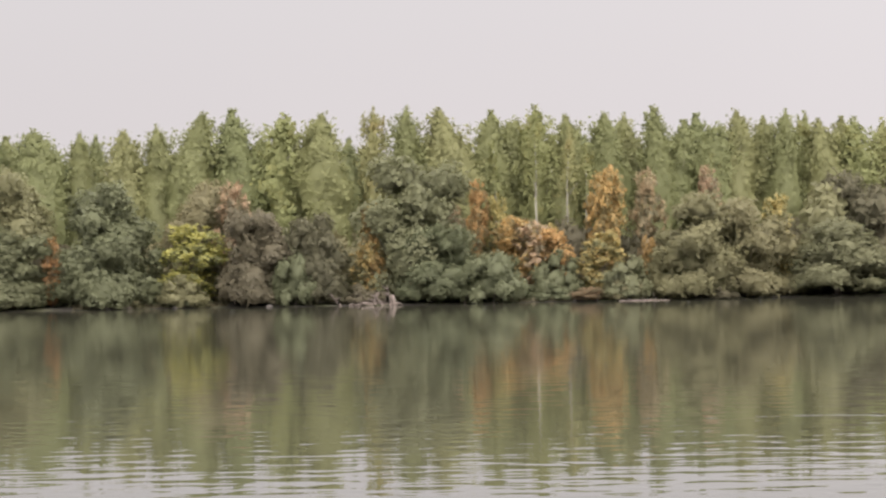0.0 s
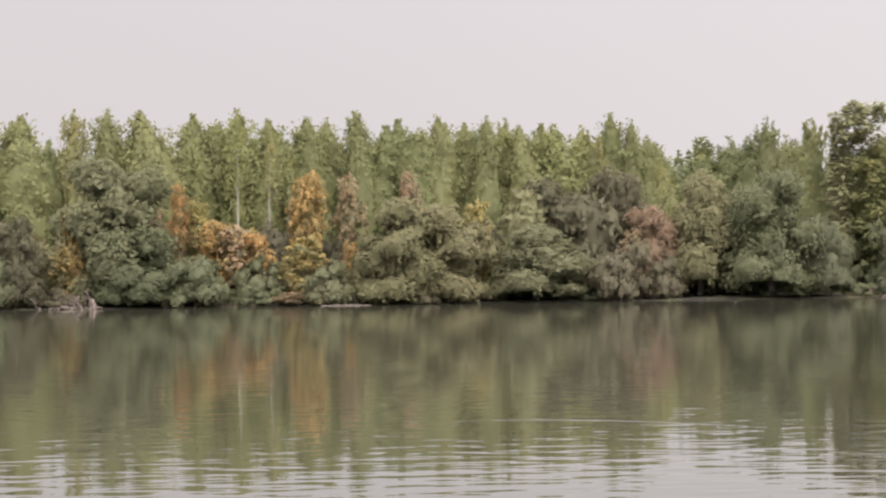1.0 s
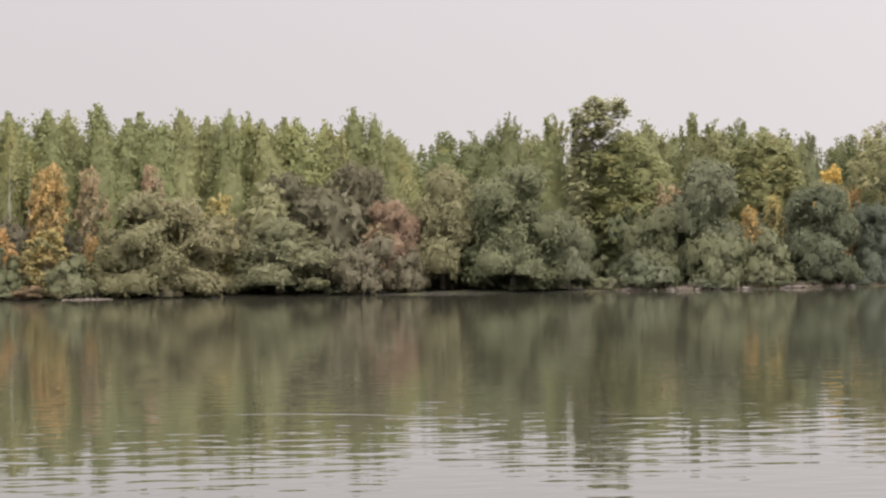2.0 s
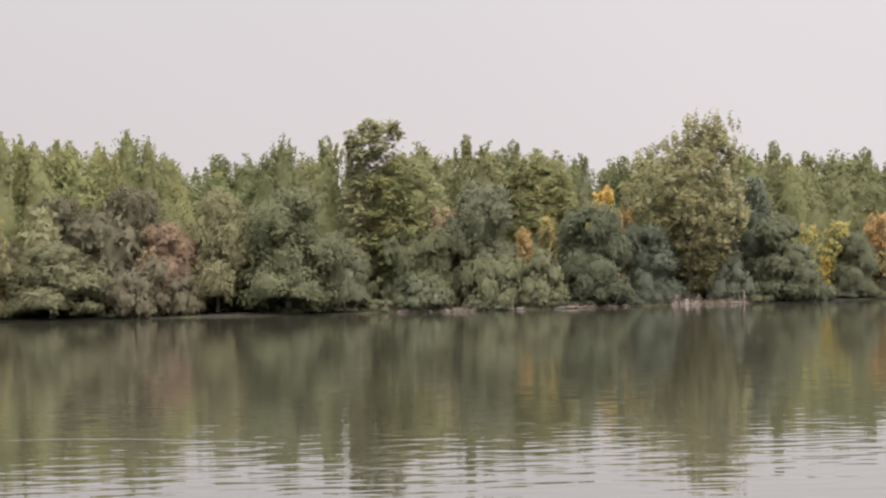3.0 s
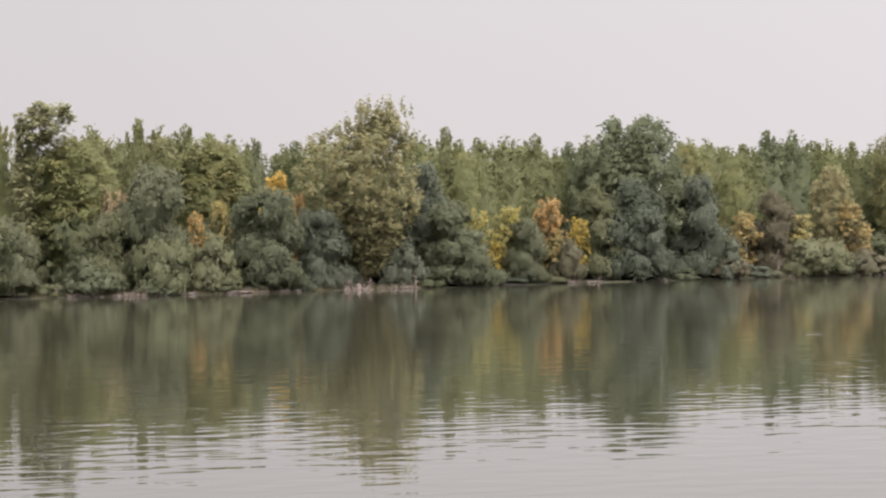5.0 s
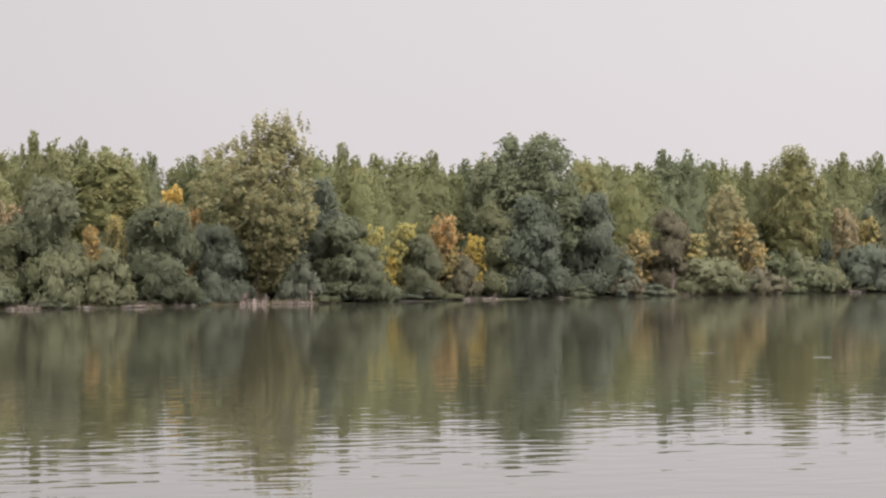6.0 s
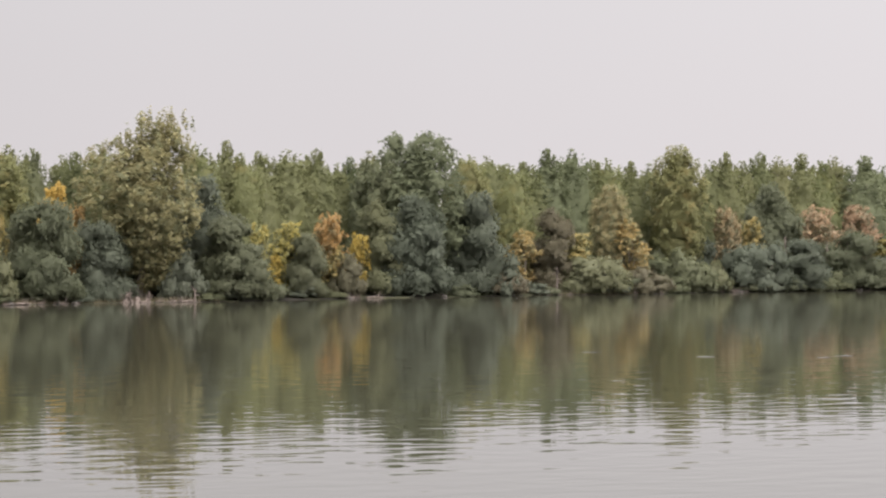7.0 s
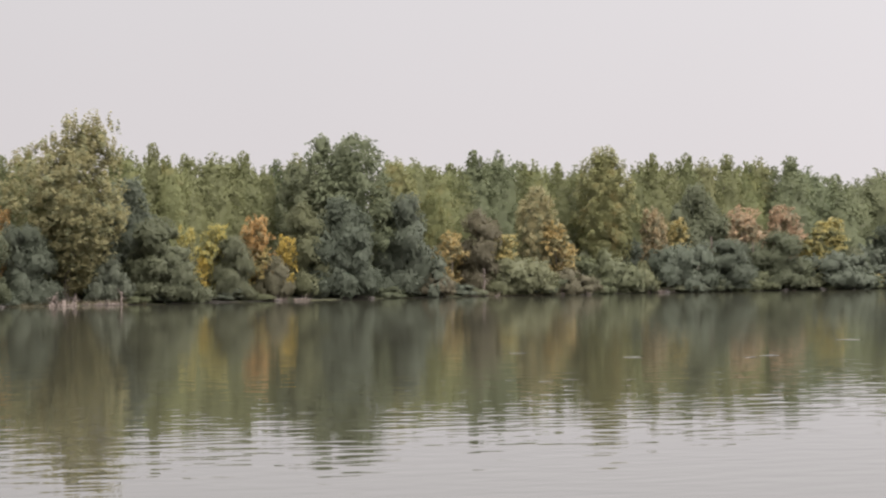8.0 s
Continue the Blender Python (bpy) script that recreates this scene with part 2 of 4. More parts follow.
def leaves(name, pos, out, size, rs, droop=0.0, mat=None, slim=1.0, shell=None, loose=0.5):
    """A crown of small pointed leaf sprays: pos are their places, out the ways the crown faces there.
    shell: the dense inner twigwork that the sprays sit on, as vertices, triangles and normals. loose: how far single sprays turn from the crown's face."""
    n = len(pos)
    nor = unit(out + rs.normal(0, loose, (n, 3)) + np.array([0, 0, 0.3]))
    along = np.cross(nor, unit(rs.normal(0, 1, (n, 3))))
    along = unit(along + np.array([0, 0, -droop]))
    side = unit(np.cross(nor, along))
    s = size * rs.uniform(0.6, 1.4, (n, 1))
    wide = s * slim * rs.uniform(0.55, 0.9, (n, 1))
    v = np.stack([pos - along * s * 0.5 - side * wide * 0.5, pos + along * s * 0.6, pos - along * s * 0.35 + side * wide * 0.5], 1).reshape(-1, 3)
    shade = np.repeat(unit(out + np.array([0, 0, 0.4]) + rs.normal(0, 0.5 * loose, (n, 3))), 3, 0)
    f = np.arange(3 * n, dtype=np.int32).reshape(-1, 3)
    if shell:
        f = np.concatenate([f, np.asarray(shell[1], np.int32) + 3 * n])
        v, shade = np.concatenate([v, shell[0]]), np.concatenate([shade, shell[2]])
    me = bpy.data.meshes.new(name)
    me.vertices.add(len(v))
    me.vertices.foreach_set("co", v.astype(np.float32).ravel())
    me.loops.add(f.size)
    me.loops.foreach_set("vertex_index", f.ravel())
    me.polygons.add(len(f))
    me.polygons.foreach_set("loop_start", np.arange(0, f.size, 3, dtype=np.int32))
    me.polygons.foreach_set("use_smooth", np.ones(len(f), dtype=bool))
    me.update(calc_edges=True)
    me.normals_split_custom_set_from_vertices(shade.astype(np.float32).tolist())
    if mat:
        me.materials.append(mat)
    return me


def ball_faces():
    bm = bmesh.new()
    bmesh.ops.create_icosphere(bm, subdivisions=2, radius=1.0)
    v, f = np.array([q.co[:] for q in bm.verts]), np.array([[q.index for q in p.verts] for p in bm.faces])
    bm.free()
    return v, f


BALL_V, BALL_F = ball_faces()


def twigwork(lobes, scale, rs, mid, low):
    """The dense inside of a crown: an uneven knobbly mass within each lobe."""
    vs, fs, ns = [], [], []
    for k, (x, y, z, r, h) in enumerate(lobes):
        lump = 1 + 0.16 * np.sin(BALL_V[:, 0] * 5 + k) * np.cos(BALL_V[:, 2] * 4 + 2 * k) + rs.normal(0, 0.07, len(BALL_V))
        p = np.array([x, y, z]) + BALL_V * (np.array([r, r, h]) * scale) * lump[:, None]
        vs.append(p)
        fs.append(BALL_F + len(BALL_V) * k)
        ns.append(unit(0.4 * BALL_V + 0.6 * unit(p - mid) + np.array([0, 0, 0.4])))
    v = np.concatenate(vs)
    v[:, 2] = np.maximum(v[:, 2], low)
    return v, np.concatenate(fs), np.concatenate(ns)


def billows(lobes, rng, k=7, size=0.5):
    """Breaks each lobe up into smaller puffs that sit on its outer and upper side."""
    made = []
    for x, y, z, r, h in lobes:
        away = Vector((x, y, 0.35 * r)).normalized() if abs(x) + abs(y) > 0.2 else Vector((0, 0, 1))
        for i in range(k):
            d = Vector((rng.gauss(0, 1), rng.gauss(0, 1), rng.gauss(0, 0.9))).normalized() + away * 0.55
            d.normalize()
            q = size * rng.uniform(0.7, 1.2)
            made.append((x + d.x * r * (1 - q * 0.55), y + d.y * r * (1 - q * 0.55), z + d.z * h * (1 - q * 0.55), r * q, h * q))
        made.append((x, y, z, r * 0.86, h * 0.86))
    return made


def lobe_cloud(lobes, n, rs, inner=0.3, rough=0.22):
    """Points in and on a crown made of overlapping rounded lobes (x, y, z, radius across, radius up)."""
    L = np.array(lobes, float)
    area = L[:, 3] * (L[:, 3] + L[:, 4])
    pick = rs.choice(len(L), int(n * 2.6), p=area / area.sum())
    d = unit(rs.normal(0, 1, (len(pick), 3)))
    lum = 1 + rough * (np.sin(d[:, 0] * 5 + pick * 1.7) * np.cos(d[:, 1] * 6 + pick) + 0.6 * np.sin(d[:, 2] * 9 + d[:, 0] * 7 + pick * 3))
    rho = np.where(rs.random(len(pick)) < inner, rs.uniform(0.3, 1, len(pick)) ** 0.5, 1 - np.abs(rs.normal(0, 0.10, len(pick))))
    rho = np.where(rs.random(len(pick)) < 0.06, rs.uniform(1.0, 1.3, len(pick)), rho)
    rad = np.stack([L[pick, 3], L[pick, 3], L[pick, 4]], 1)
    pos = L[pick, :3] + d * rad * (rho * lum)[:, None]
    deep = np.full(len(pos), 9.0)
    for i, q in enumerate(L):
        rr = np.linalg.norm((pos - q[:3]) / np.array([q[3], q[3], q[4]]), axis=1)
        rr[pick == i] = 9
        deep = np.minimum(deep, rr)
    keep = (deep > 0.82) | (rs.random(len(pos)) < 0.08)
    return pos[keep][:n], d[keep][:n]


# ---- the lie of the land: the far bank runs along this line, y over x ----
BANK_X = [-900, -56, -38, 0, 38, 75, 113, 150, 188, 226, 268, 400, 1100]
BANK_Y = [281.0, 256.3, 253.7, 251.4, 254.7, 255.0, 266.2, 280.1, 288.9, 295.9, 307.9, 354.0, 550.0]


def bank(x):
    return np.interp(x, BANK_X, BANK_Y) + 0.9 * np.sin(np.asarray(x) * 0.21) + 0.5 * np.sin(np.asarray(x) * 0.63 + 1.0)


def land(x, v):
    """Height of the ground at x, v metres behind the far waterline."""
    z = np.interp(v, [-260, -248, -240, -225, -30, -6, 0, 1.5, 4, 10, 40, 200, 4000], [3.8, 3.7, 1.0, -2.0, -2.2, -0.7, 0.0, 0.1, 0.18, 0.34, 0.7, 1.2, 3.0])
    lump = 0.12 * np.sin(x * 0.55 + 2) * np.sin(v * 0.8 + x * 0.2) + 0.07 * np.sin(x * 1.9 + v * 1.3)
    return z + lump * np.clip((v - 0.2) / 2.5, 0, 1)


def strip_sheet(name, xs, vs, height, mat):
    X, V = np.meshgrid(xs, vs, indexing="ij")
    Y = bank(X) + V
    Z = height(X, V)
    verts = np.stack([X, Y, Z], 2).reshape(-1, 3)
    m = len(vs)
    faces = [(i * m + j, (i + 1) * m + j, (i + 1) * m + j + 1, i * m + j + 1) for i in range(len(xs) - 1) for j in range(m - 1)]
    return new(name, mesh_from(name, verts.tolist(), faces, mat, True))


XS = np.concatenate([[-4500, -2000, -900, -500, -300, -200, -140, -100], np.arange(-80, 300, 0.7), [320, 360, 420, 500, 700, 1100, 2200, 4500]])
VS = np.concatenate([[-4500, -1500, -600, -300, -262, -252, -246, -241, -236, -225, -120, -30, -10, -4], np.arange(-2, 8, 0.45), [9, 11, 14, 20, 30, 50, 90, 200, 600, 1600, 4400]])
tagged(strip_sheet("ground", XS, VS, land, SOIL), "brown muddy river bank with thin dry grass", "ground", kind="structure")
WX = np.concatenate([[-4500, -900, -300, -100], np.arange(-80, 300, 8.0), [340, 420, 700, 1100, 4500]])
tagged(strip_sheet("water", WX, np.array([-242.0, -180, -120, -60, -20, 1.5]), lambda x, v: 0 * x, WATER), "calm olive-green river water with fine ripples", "river", kind="structure")


def ground_at(x, y):
    return float(land(x, y - bank(x)))


# ---- trees: a few grown shapes of each kind, then set out along the bank ----
def limb_part(root, rng, start, end, r0, mat, name="limb", sides=6):
    s, t = Vector(start), Vector(end)
    k = 5
    pts = [s.lerp(t, i / k) + Vector((rng.uniform(-1, 1), rng.uniform(-1, 1), rng.uniform(-0.4, 0.4))) * 0.035 * (t - s).length * (i > 0) for i in range(k + 1)]
    v, f = tube(pts, [r0 * (1 - 0.8 * i / k) for i in range(k + 1)], sides, 0.12, rng)
    return part_mesh(name, mesh_from(name, v, f, mat, True), root)


def tree_root(name):
    ob = new(name)
    ob.empty_display_size = 0.5
    return ob


REL = [0, 0.2, 0.42, 0.62, 0.78, 0.9, 1]


def grow_poplar(seed, wide=1.0, gaps=0.0, n_br=100, leaf=0.20, thick=0.62, plumes=0, blunt=False, cover=6400, core=0.86, bare=0.0):
    """A young plantation poplar, 16 m high and 4 m across: pale straight trunk, few leaves below the bare height, steep sprays."""
    rng, rs = random.Random(seed), np.random.RandomState(seed)
    root = tree_root("poplar_tree")
    top = 15.6 - 0.12 * plumes
    pts = [(rng.uniform(-0.12, 0.12) * (i > 0), rng.uniform(-0.12, 0.12) * (i > 0), top * i / 7 - 0.25 * (i == 0)) for i in range(8)]
    v, f = tube(pts, [0.21 * (1 - 0.9 * i / 7) + 0.015 for i in range(8)], 8, 0.06, rng)
    part_mesh("trunk", mesh_from("trunk", v, f, PALE_BARK, True), root)
    taper = [0.7, 1.5, 1.95, 1.8, 1.4, 0.9, 0.2] if not blunt else [0.7, 1.5, 1.9, 1.95, 1.75, 1.3, 0.6]
    half = [q * rng.uniform(0.85, 1.18) for q in taper]
    bow, way = rng.uniform(0.1, 0.35), rng.uniform(0, 6.28)
    pos, out = [], []
    for b in range(n_br):
        h0 = 1.8 + (top - 2.4) * ((b + rng.random()) / n_br) ** 0.95
        ang = b * 2.4 + rng.uniform(-0.4, 0.4)
        rel = h0 / top
        reach = np.interp(rel, REL, half) * wide * rng.uniform(0.72, 1.12)
        rise = reach * rng.uniform(0.9, 2.0)
        tip_z = min(h0 + rise, 15.9 - 0.8 * reach)
        tip = np.array([math.cos(ang) * reach, math.sin(ang) * reach, tip_z])
        base = np.array([0, 0, h0])
        if b % 30 == 5:
            limb_part(root, rng, base, tip * 0.9 + base * 0.1, 0.05, PALE_BARK, sides=5)
        if rng.random() < gaps:
            continue
        m = int((20 + 22 * reach) * thick)
        u = rs.uniform(0.05, 1.05, m) ** 0.85
        q = base + (tip - base) * u[:, None] + rs.normal(0, 0.20 + 0.10 * reach * (1 - u)[:, None], (m, 3)) * [1, 1, 1.2]
        pos.append(q)
        out.append(unit(np.tile([math.cos(ang), math.sin(ang), 0.3], (m, 1)) + rs.normal(0, 0.15, (m, 3))))
    # an even cover of finer sprays over the whole crown, streaked upwards
    m = int(cover * thick)
    h = 1.6 + (top - 1.4) * rs.random(m) ** 0.9
    ang = rs.uniform(0, 6.283, m)
    full = np.interp(h / top, REL, half) * wide
    full *= 0.84 + 0.16 * np.sin(ang * 3 + h * 0.8 + seed) + 0.13 * np.sin(ang * 7 - h * 1.4 + seed * 2)
    rad = full * np.where(rs.random(m) < 0.25, rs.uniform(0.3, 1, m), 1 + rs.normal(-0.06, 0.10, m))
    pos.append(np.stack([np.cos(ang) * rad, np.sin(ang) * rad, h + 0.5 * rs.random(m)], 1))
    out.append(np.stack([np.cos(ang), np.sin(ang), 0.3 + 0 * ang], 1))
    for k in range(plumes):
        ang, reach, tall = rng.uniform(0, 6.28), rng.uniform(0.15, 1.5), rng.uniform(1.0, 2.4)
        z = 16.1 - 0.8 * reach ** 1.3 - (0 if k == 0 else rng.uniform(0, 1.1))
        m = int(26 * tall)
        u = rs.random(m)
        pos.append(np.stack([math.cos(ang) * reach * (0.8 + 0.2 * u), math.sin(ang) * reach * (0.8 + 0.2 * u), z - tall * (1 - u)], 1) + rs.normal(0, 1, (m, 3)) * (0.05 + 0.15 * (1 - u[:, None])))
        out.append(unit(rs.normal(0, 1, (m, 3))))
    lead = np.stack([rs.normal(0, 0.15, 50), rs.normal(0, 0.15, 50), 16.1 - 2.4 * rs.random(50) ** 1.2], 1)
    pos.append(lead)
    out.append(unit(rs.normal(0, 1, (50, 3))))
    if bare:
        keep = [(q[:, 2] > bare + rs.normal(0, 0.7, len(q))) | (rs.random(len(q)) < 0.08) for q in pos]
        pos, out = [q[k] for q, k in zip(pos, keep)], [q[k] for q, k in zip(out, keep)]
    shell = None
    if core:
        # the close twigs round the trunk
        hs, an = np.linspace(1.4, top - 0.7, 16), np.linspace(0, 6.283, 12, endpoint=False)
        H, A = np.meshgrid(hs, an, indexing="ij")
        rr = np.interp(H / top, REL, half) * wide * core * (0.88 + 0.16 * np.sin(A * 3 + H * 0.8 + seed) + rs.normal(0, 0.07, H.shape))
        sv = np.stack([np.cos(A) * rr, np.sin(A) * rr, H + rs.normal(0, 0.12, H.shape)], 2).reshape(-1, 3)
        quads = [(i * 12 + k, i * 12 + (k + 1) % 12, (i + 1) * 12 + (k + 1) % 12, (i + 1) * 12 + k) for i in range(15) for k in range(12)]
        tris = [t for a, b, c, d in quads for t in ((a, b, c), (a, c, d))]
        shell = (sv, tris, unit(np.stack([np.cos(A), np.sin(A), 0.35 + 0 * A], 2).reshape(-1, 3)))
    pos = np.concatenate(pos)
    for p in [pos] + ([shell[0]] if shell else []):
        sway = bow * np.sin(p[:, 2] * 0.45 + way)
        p[:, 0] += sway * math.cos(way)
        p[:, 1] += sway * math.sin(way)
    part_mesh("crown", leaves("crown", pos, np.concatenate(out), leaf * 1.35, rs, -1.1, LEAF["poplar"][0], 0.8, shell, 0.32), root)
    return root, 16.0, 4.0


def grow_lobed(name, seed, high, across, lobes, count, leaf, mat, droop=0.3, limbs=4, inner=0.3, rough=0.22, lean=0.0, trunk_r=0.2, puffs=6, dense=0.7, loose=0.45, clear=0.0):
    """A tree or bush with a crown of lobes on a short trunk that parts into limbs. Gives back its true height and width."""
    rng, rs = random.Random(seed), np.random.RandomState(seed)
    root = tree_root(name)
    fork = high * (0.22 if high > 4 else 0.12)
    v, f = tube([(0, 0, -0.3), (lean * 0.3, 0, fork * 0.5), (lean, 0.05, fork), (lean * 1.3, 0.1, high * 0.55)], [trunk_r * 1.25, trunk_r, trunk_r * 0.85, trunk_r * 0.3], 8, 0.12, rng)
    part_mesh("trunk", mesh_from("trunk", v, f, GREY_BARK, True), root)
    big = sorted(lobes, key=lambda q: -q[3])[:limbs]
    for q in big:
        limb_part(root, rng, (lean, 0.05, fork * rng.uniform(0.7, 1.0)), (q[0], q[1], q[2] + q[4] * 0.3), trunk_r * 0.55, GREY_BARK)
    pos, out = lobe_cloud(billows(lobes, rng, puffs, 0.5) if puffs else lobes, count, rs, inner, rough)
    low = clear * high * (0.7 + 0.5 * np.sin(2 * np.arctan2(pos[:, 1], pos[:, 0]) + seed)) + 0.05
    keep = pos[:, 2] > low - 0.25
    pos, out = pos[keep], out[keep]
    pos[:, 2] = np.maximum(pos[:, 2], 0.05 + rs.uniform(0, 0.3, len(pos)))
    mid = np.array([0, 0, 0.3 * high])
    if puffs:
        # hollows between the boughs, and loose sprays that stand out from them
        wave = np.sin(pos[:, 0] * 2.9 + seed) * np.sin(pos[:, 2] * 3.3 + 1.3 * pos[:, 1]) + 0.7 * np.sin(pos[:, 1] * 4.7 + pos[:, 2] * 2.1 + seed)
        keep = (wave > -1.0) | (rs.random(len(pos)) < 0.5)
        pos, out = pos[keep] + out[keep] * (0.16 * wave[keep, None]), out[keep]
        m, each = len(pos) // 34, 9
        root_at = rs.choice(len(pos), m, replace=False)
        way = unit(out[root_at] + rs.normal(0, 0.45, (m, 3)) + np.array([0, 0, 0.25]))
        reach = rs.uniform(0.25, 0.8, (m, 1)) * min(1.0, high / 8)
        u = np.linspace(0.15, 1.0, each)
        spray = pos[root_at][:, None, :] + way[:, None, :] * (reach[:, None, :] * u[None, :, None]) - np.array([0, 0, 0.35]) * (reach[:, None, :] * u[None, :, None] ** 2)
        spray = spray + rs.normal(0, 0.05, spray.shape) * (1.6 - u)[None, :, None]
        pos, out = np.concatenate([pos, spray.reshape(-1, 3)]), np.concatenate([out, np.repeat(out[root_at], each, 0)])
    out = unit(0.4 * out + 0.6 * unit(pos - mid))
    shell = twigwork([q for q in lobes if q[3] > (0.7 if not puffs else 0.62)], dense, rs, mid, max(0.5, 0.9 * clear * high)) if dense else None
    part_mesh("crown", leaves("crown", pos, out, leaf, rs, droop, mat, 1.0, shell, loose), root)
    side = 0.5 * sum(float(np.percentile(pos[:, k], 99.3) - np.percentile(pos[:, k], 0.7)) for k in (0, 1))
    return root, float(np.percentile(pos[:, 2], 99.8)), side


def dome_lobes(rng, high, across, n, low=0.05, lump=0.30):
    """Lobes heaped to a few uneven heads that stand together, with a skirt round the foot."""
    heads = [(0.0, 0.0, rng.uniform(0.8, 1.0))]
    turn, k = rng.uniform(0, 6.28), rng.choice((3, 4))
    for i in range(k):
        ang, far = turn + 6.283 * i / k + rng.uniform(-0.4, 0.4), across * rng.uniform(0.2, 0.29)
        heads.append((math.cos(ang) * far, math.sin(ang) * far, rng.uniform(0.62, 1.0)))
    top = max(q[2] for q in heads)
    made = [(0, 0, high * 0.42, across * 0.27, high * 0.3)]
    for x, y, share in heads:
        tall = high * share / top
        rows = max(3, n // len(heads))
        for i in range(rows):
            rel = (i + rng.random()) / rows
            r = across * lump * rng.uniform(0.5, 1.0) * (1.0 if rel < 0.8 else 0.8)
            ang, off = i * 2.4 + rng.uniform(-0.6, 0.6), across * 0.17 * math.cos(rel * 1.3) ** 0.7
            made.append((x + math.cos(ang) * off, y + math.sin(ang) * off, min(max(tall * (low + (1 - low) * rel), r * 0.7), tall - r * 0.8), r, r * rng.uniform(0.75, 1.1)))
        r = across * lump * rng.uniform(0.5, 0.75)
        made.append((x + rng.uniform(-0.05, 0.05) * across, y, tall - r * 0.9, r, r * 0.9))
    for i in range(7):
        ang, r = i * 0.9 + rng.uniform(-0.2, 0.2), across * lump * rng.uniform(0.5, 0.9)
        reach = across * 0.5 - r * rng.uniform(0.7, 1.2)
        made.append((math.cos(ang) * reach, math.sin(ang) * reach, min(r * rng.uniform(0.6, 1.4), high * 0.35), r, r * 0.8))
    return made


def grow_willow(seed, clear=0.05):
    rng = random.Random(seed)
    return grow_lobed("willow_tree", seed, 10.0, 9.0, dome_lobes(rng, 10.0, 9.0, 26, 0.04, 0.225), 19500, 0.265, LEAF["willow"][0], 0.3, 5, 0.06, 0.16, rng.uniform(-0.6, 0.6), 0.28, clear=clear)


def grow_bush(seed, count=2100, leaf=0.36, name="willow_bush"):
    rng = random.Random(seed)
    return grow_lobed(name, seed, 4.5, 7.0, dome_lobes(rng, 4.5, 7.0, 12, 0.03, 0.19), count, leaf, LEAF["willow"][0], 0.3 if name == "willow_bush" else 0.0, 5, 0.08, 0.18, rng.uniform(-0.3, 0.3), 0.1)


def grow_autumn(seed, across=4.0):
    """A small autumn tree, 6.9 m high: loose separate clumps of leaves on thin limbs, with gaps between them."""
    rng = random.Random(seed)
    lobes = []
    n = int(210 + 60 * across)
    for i in range(n):
        rel = (i + rng.random()) / n
        ang = i * 2.4 + rng.uniform(-0.8, 0.8)
        edge = across * 0.5 * math.sin(math.pi * (0.08 + 0.82 * rel)) ** 0.5
        reach = edge * rng.uniform(0.1, 1.15) ** 0.6 - 0.15
        r = rng.uniform(0.14, 0.38)
        q = Vector((math.cos(ang) * reach, math.sin(ang) * reach, 0.7 + 5.7 * rel + rng.uniform(-0.4, 0.4)))
        if noise.noise(q * 0.5 + Vector((seed * 1.7, 0, 0))) < -0.2:
            continue
        q.x *= 1 + 0.5 * noise.noise(Vector((q.z * 0.6, seed, 0)))
        q.x += 0.6 * noise.noise(Vector((q.z * 0.35, seed * 2.3, 5)))
        lobes.append((q.x, q.y, q.z, r, r * rng.uniform(0.45, 0.8)))
    return grow_lobed("autumn_tree", seed, 6.9, across, lobes, int(1500 + 700 * across), 0.27, LEAF["autumn"][0], 0.0, 6, 0.6, 0.5, rng.uniform(-0.3, 0.3), 0.1, 0, 0, 0.7)


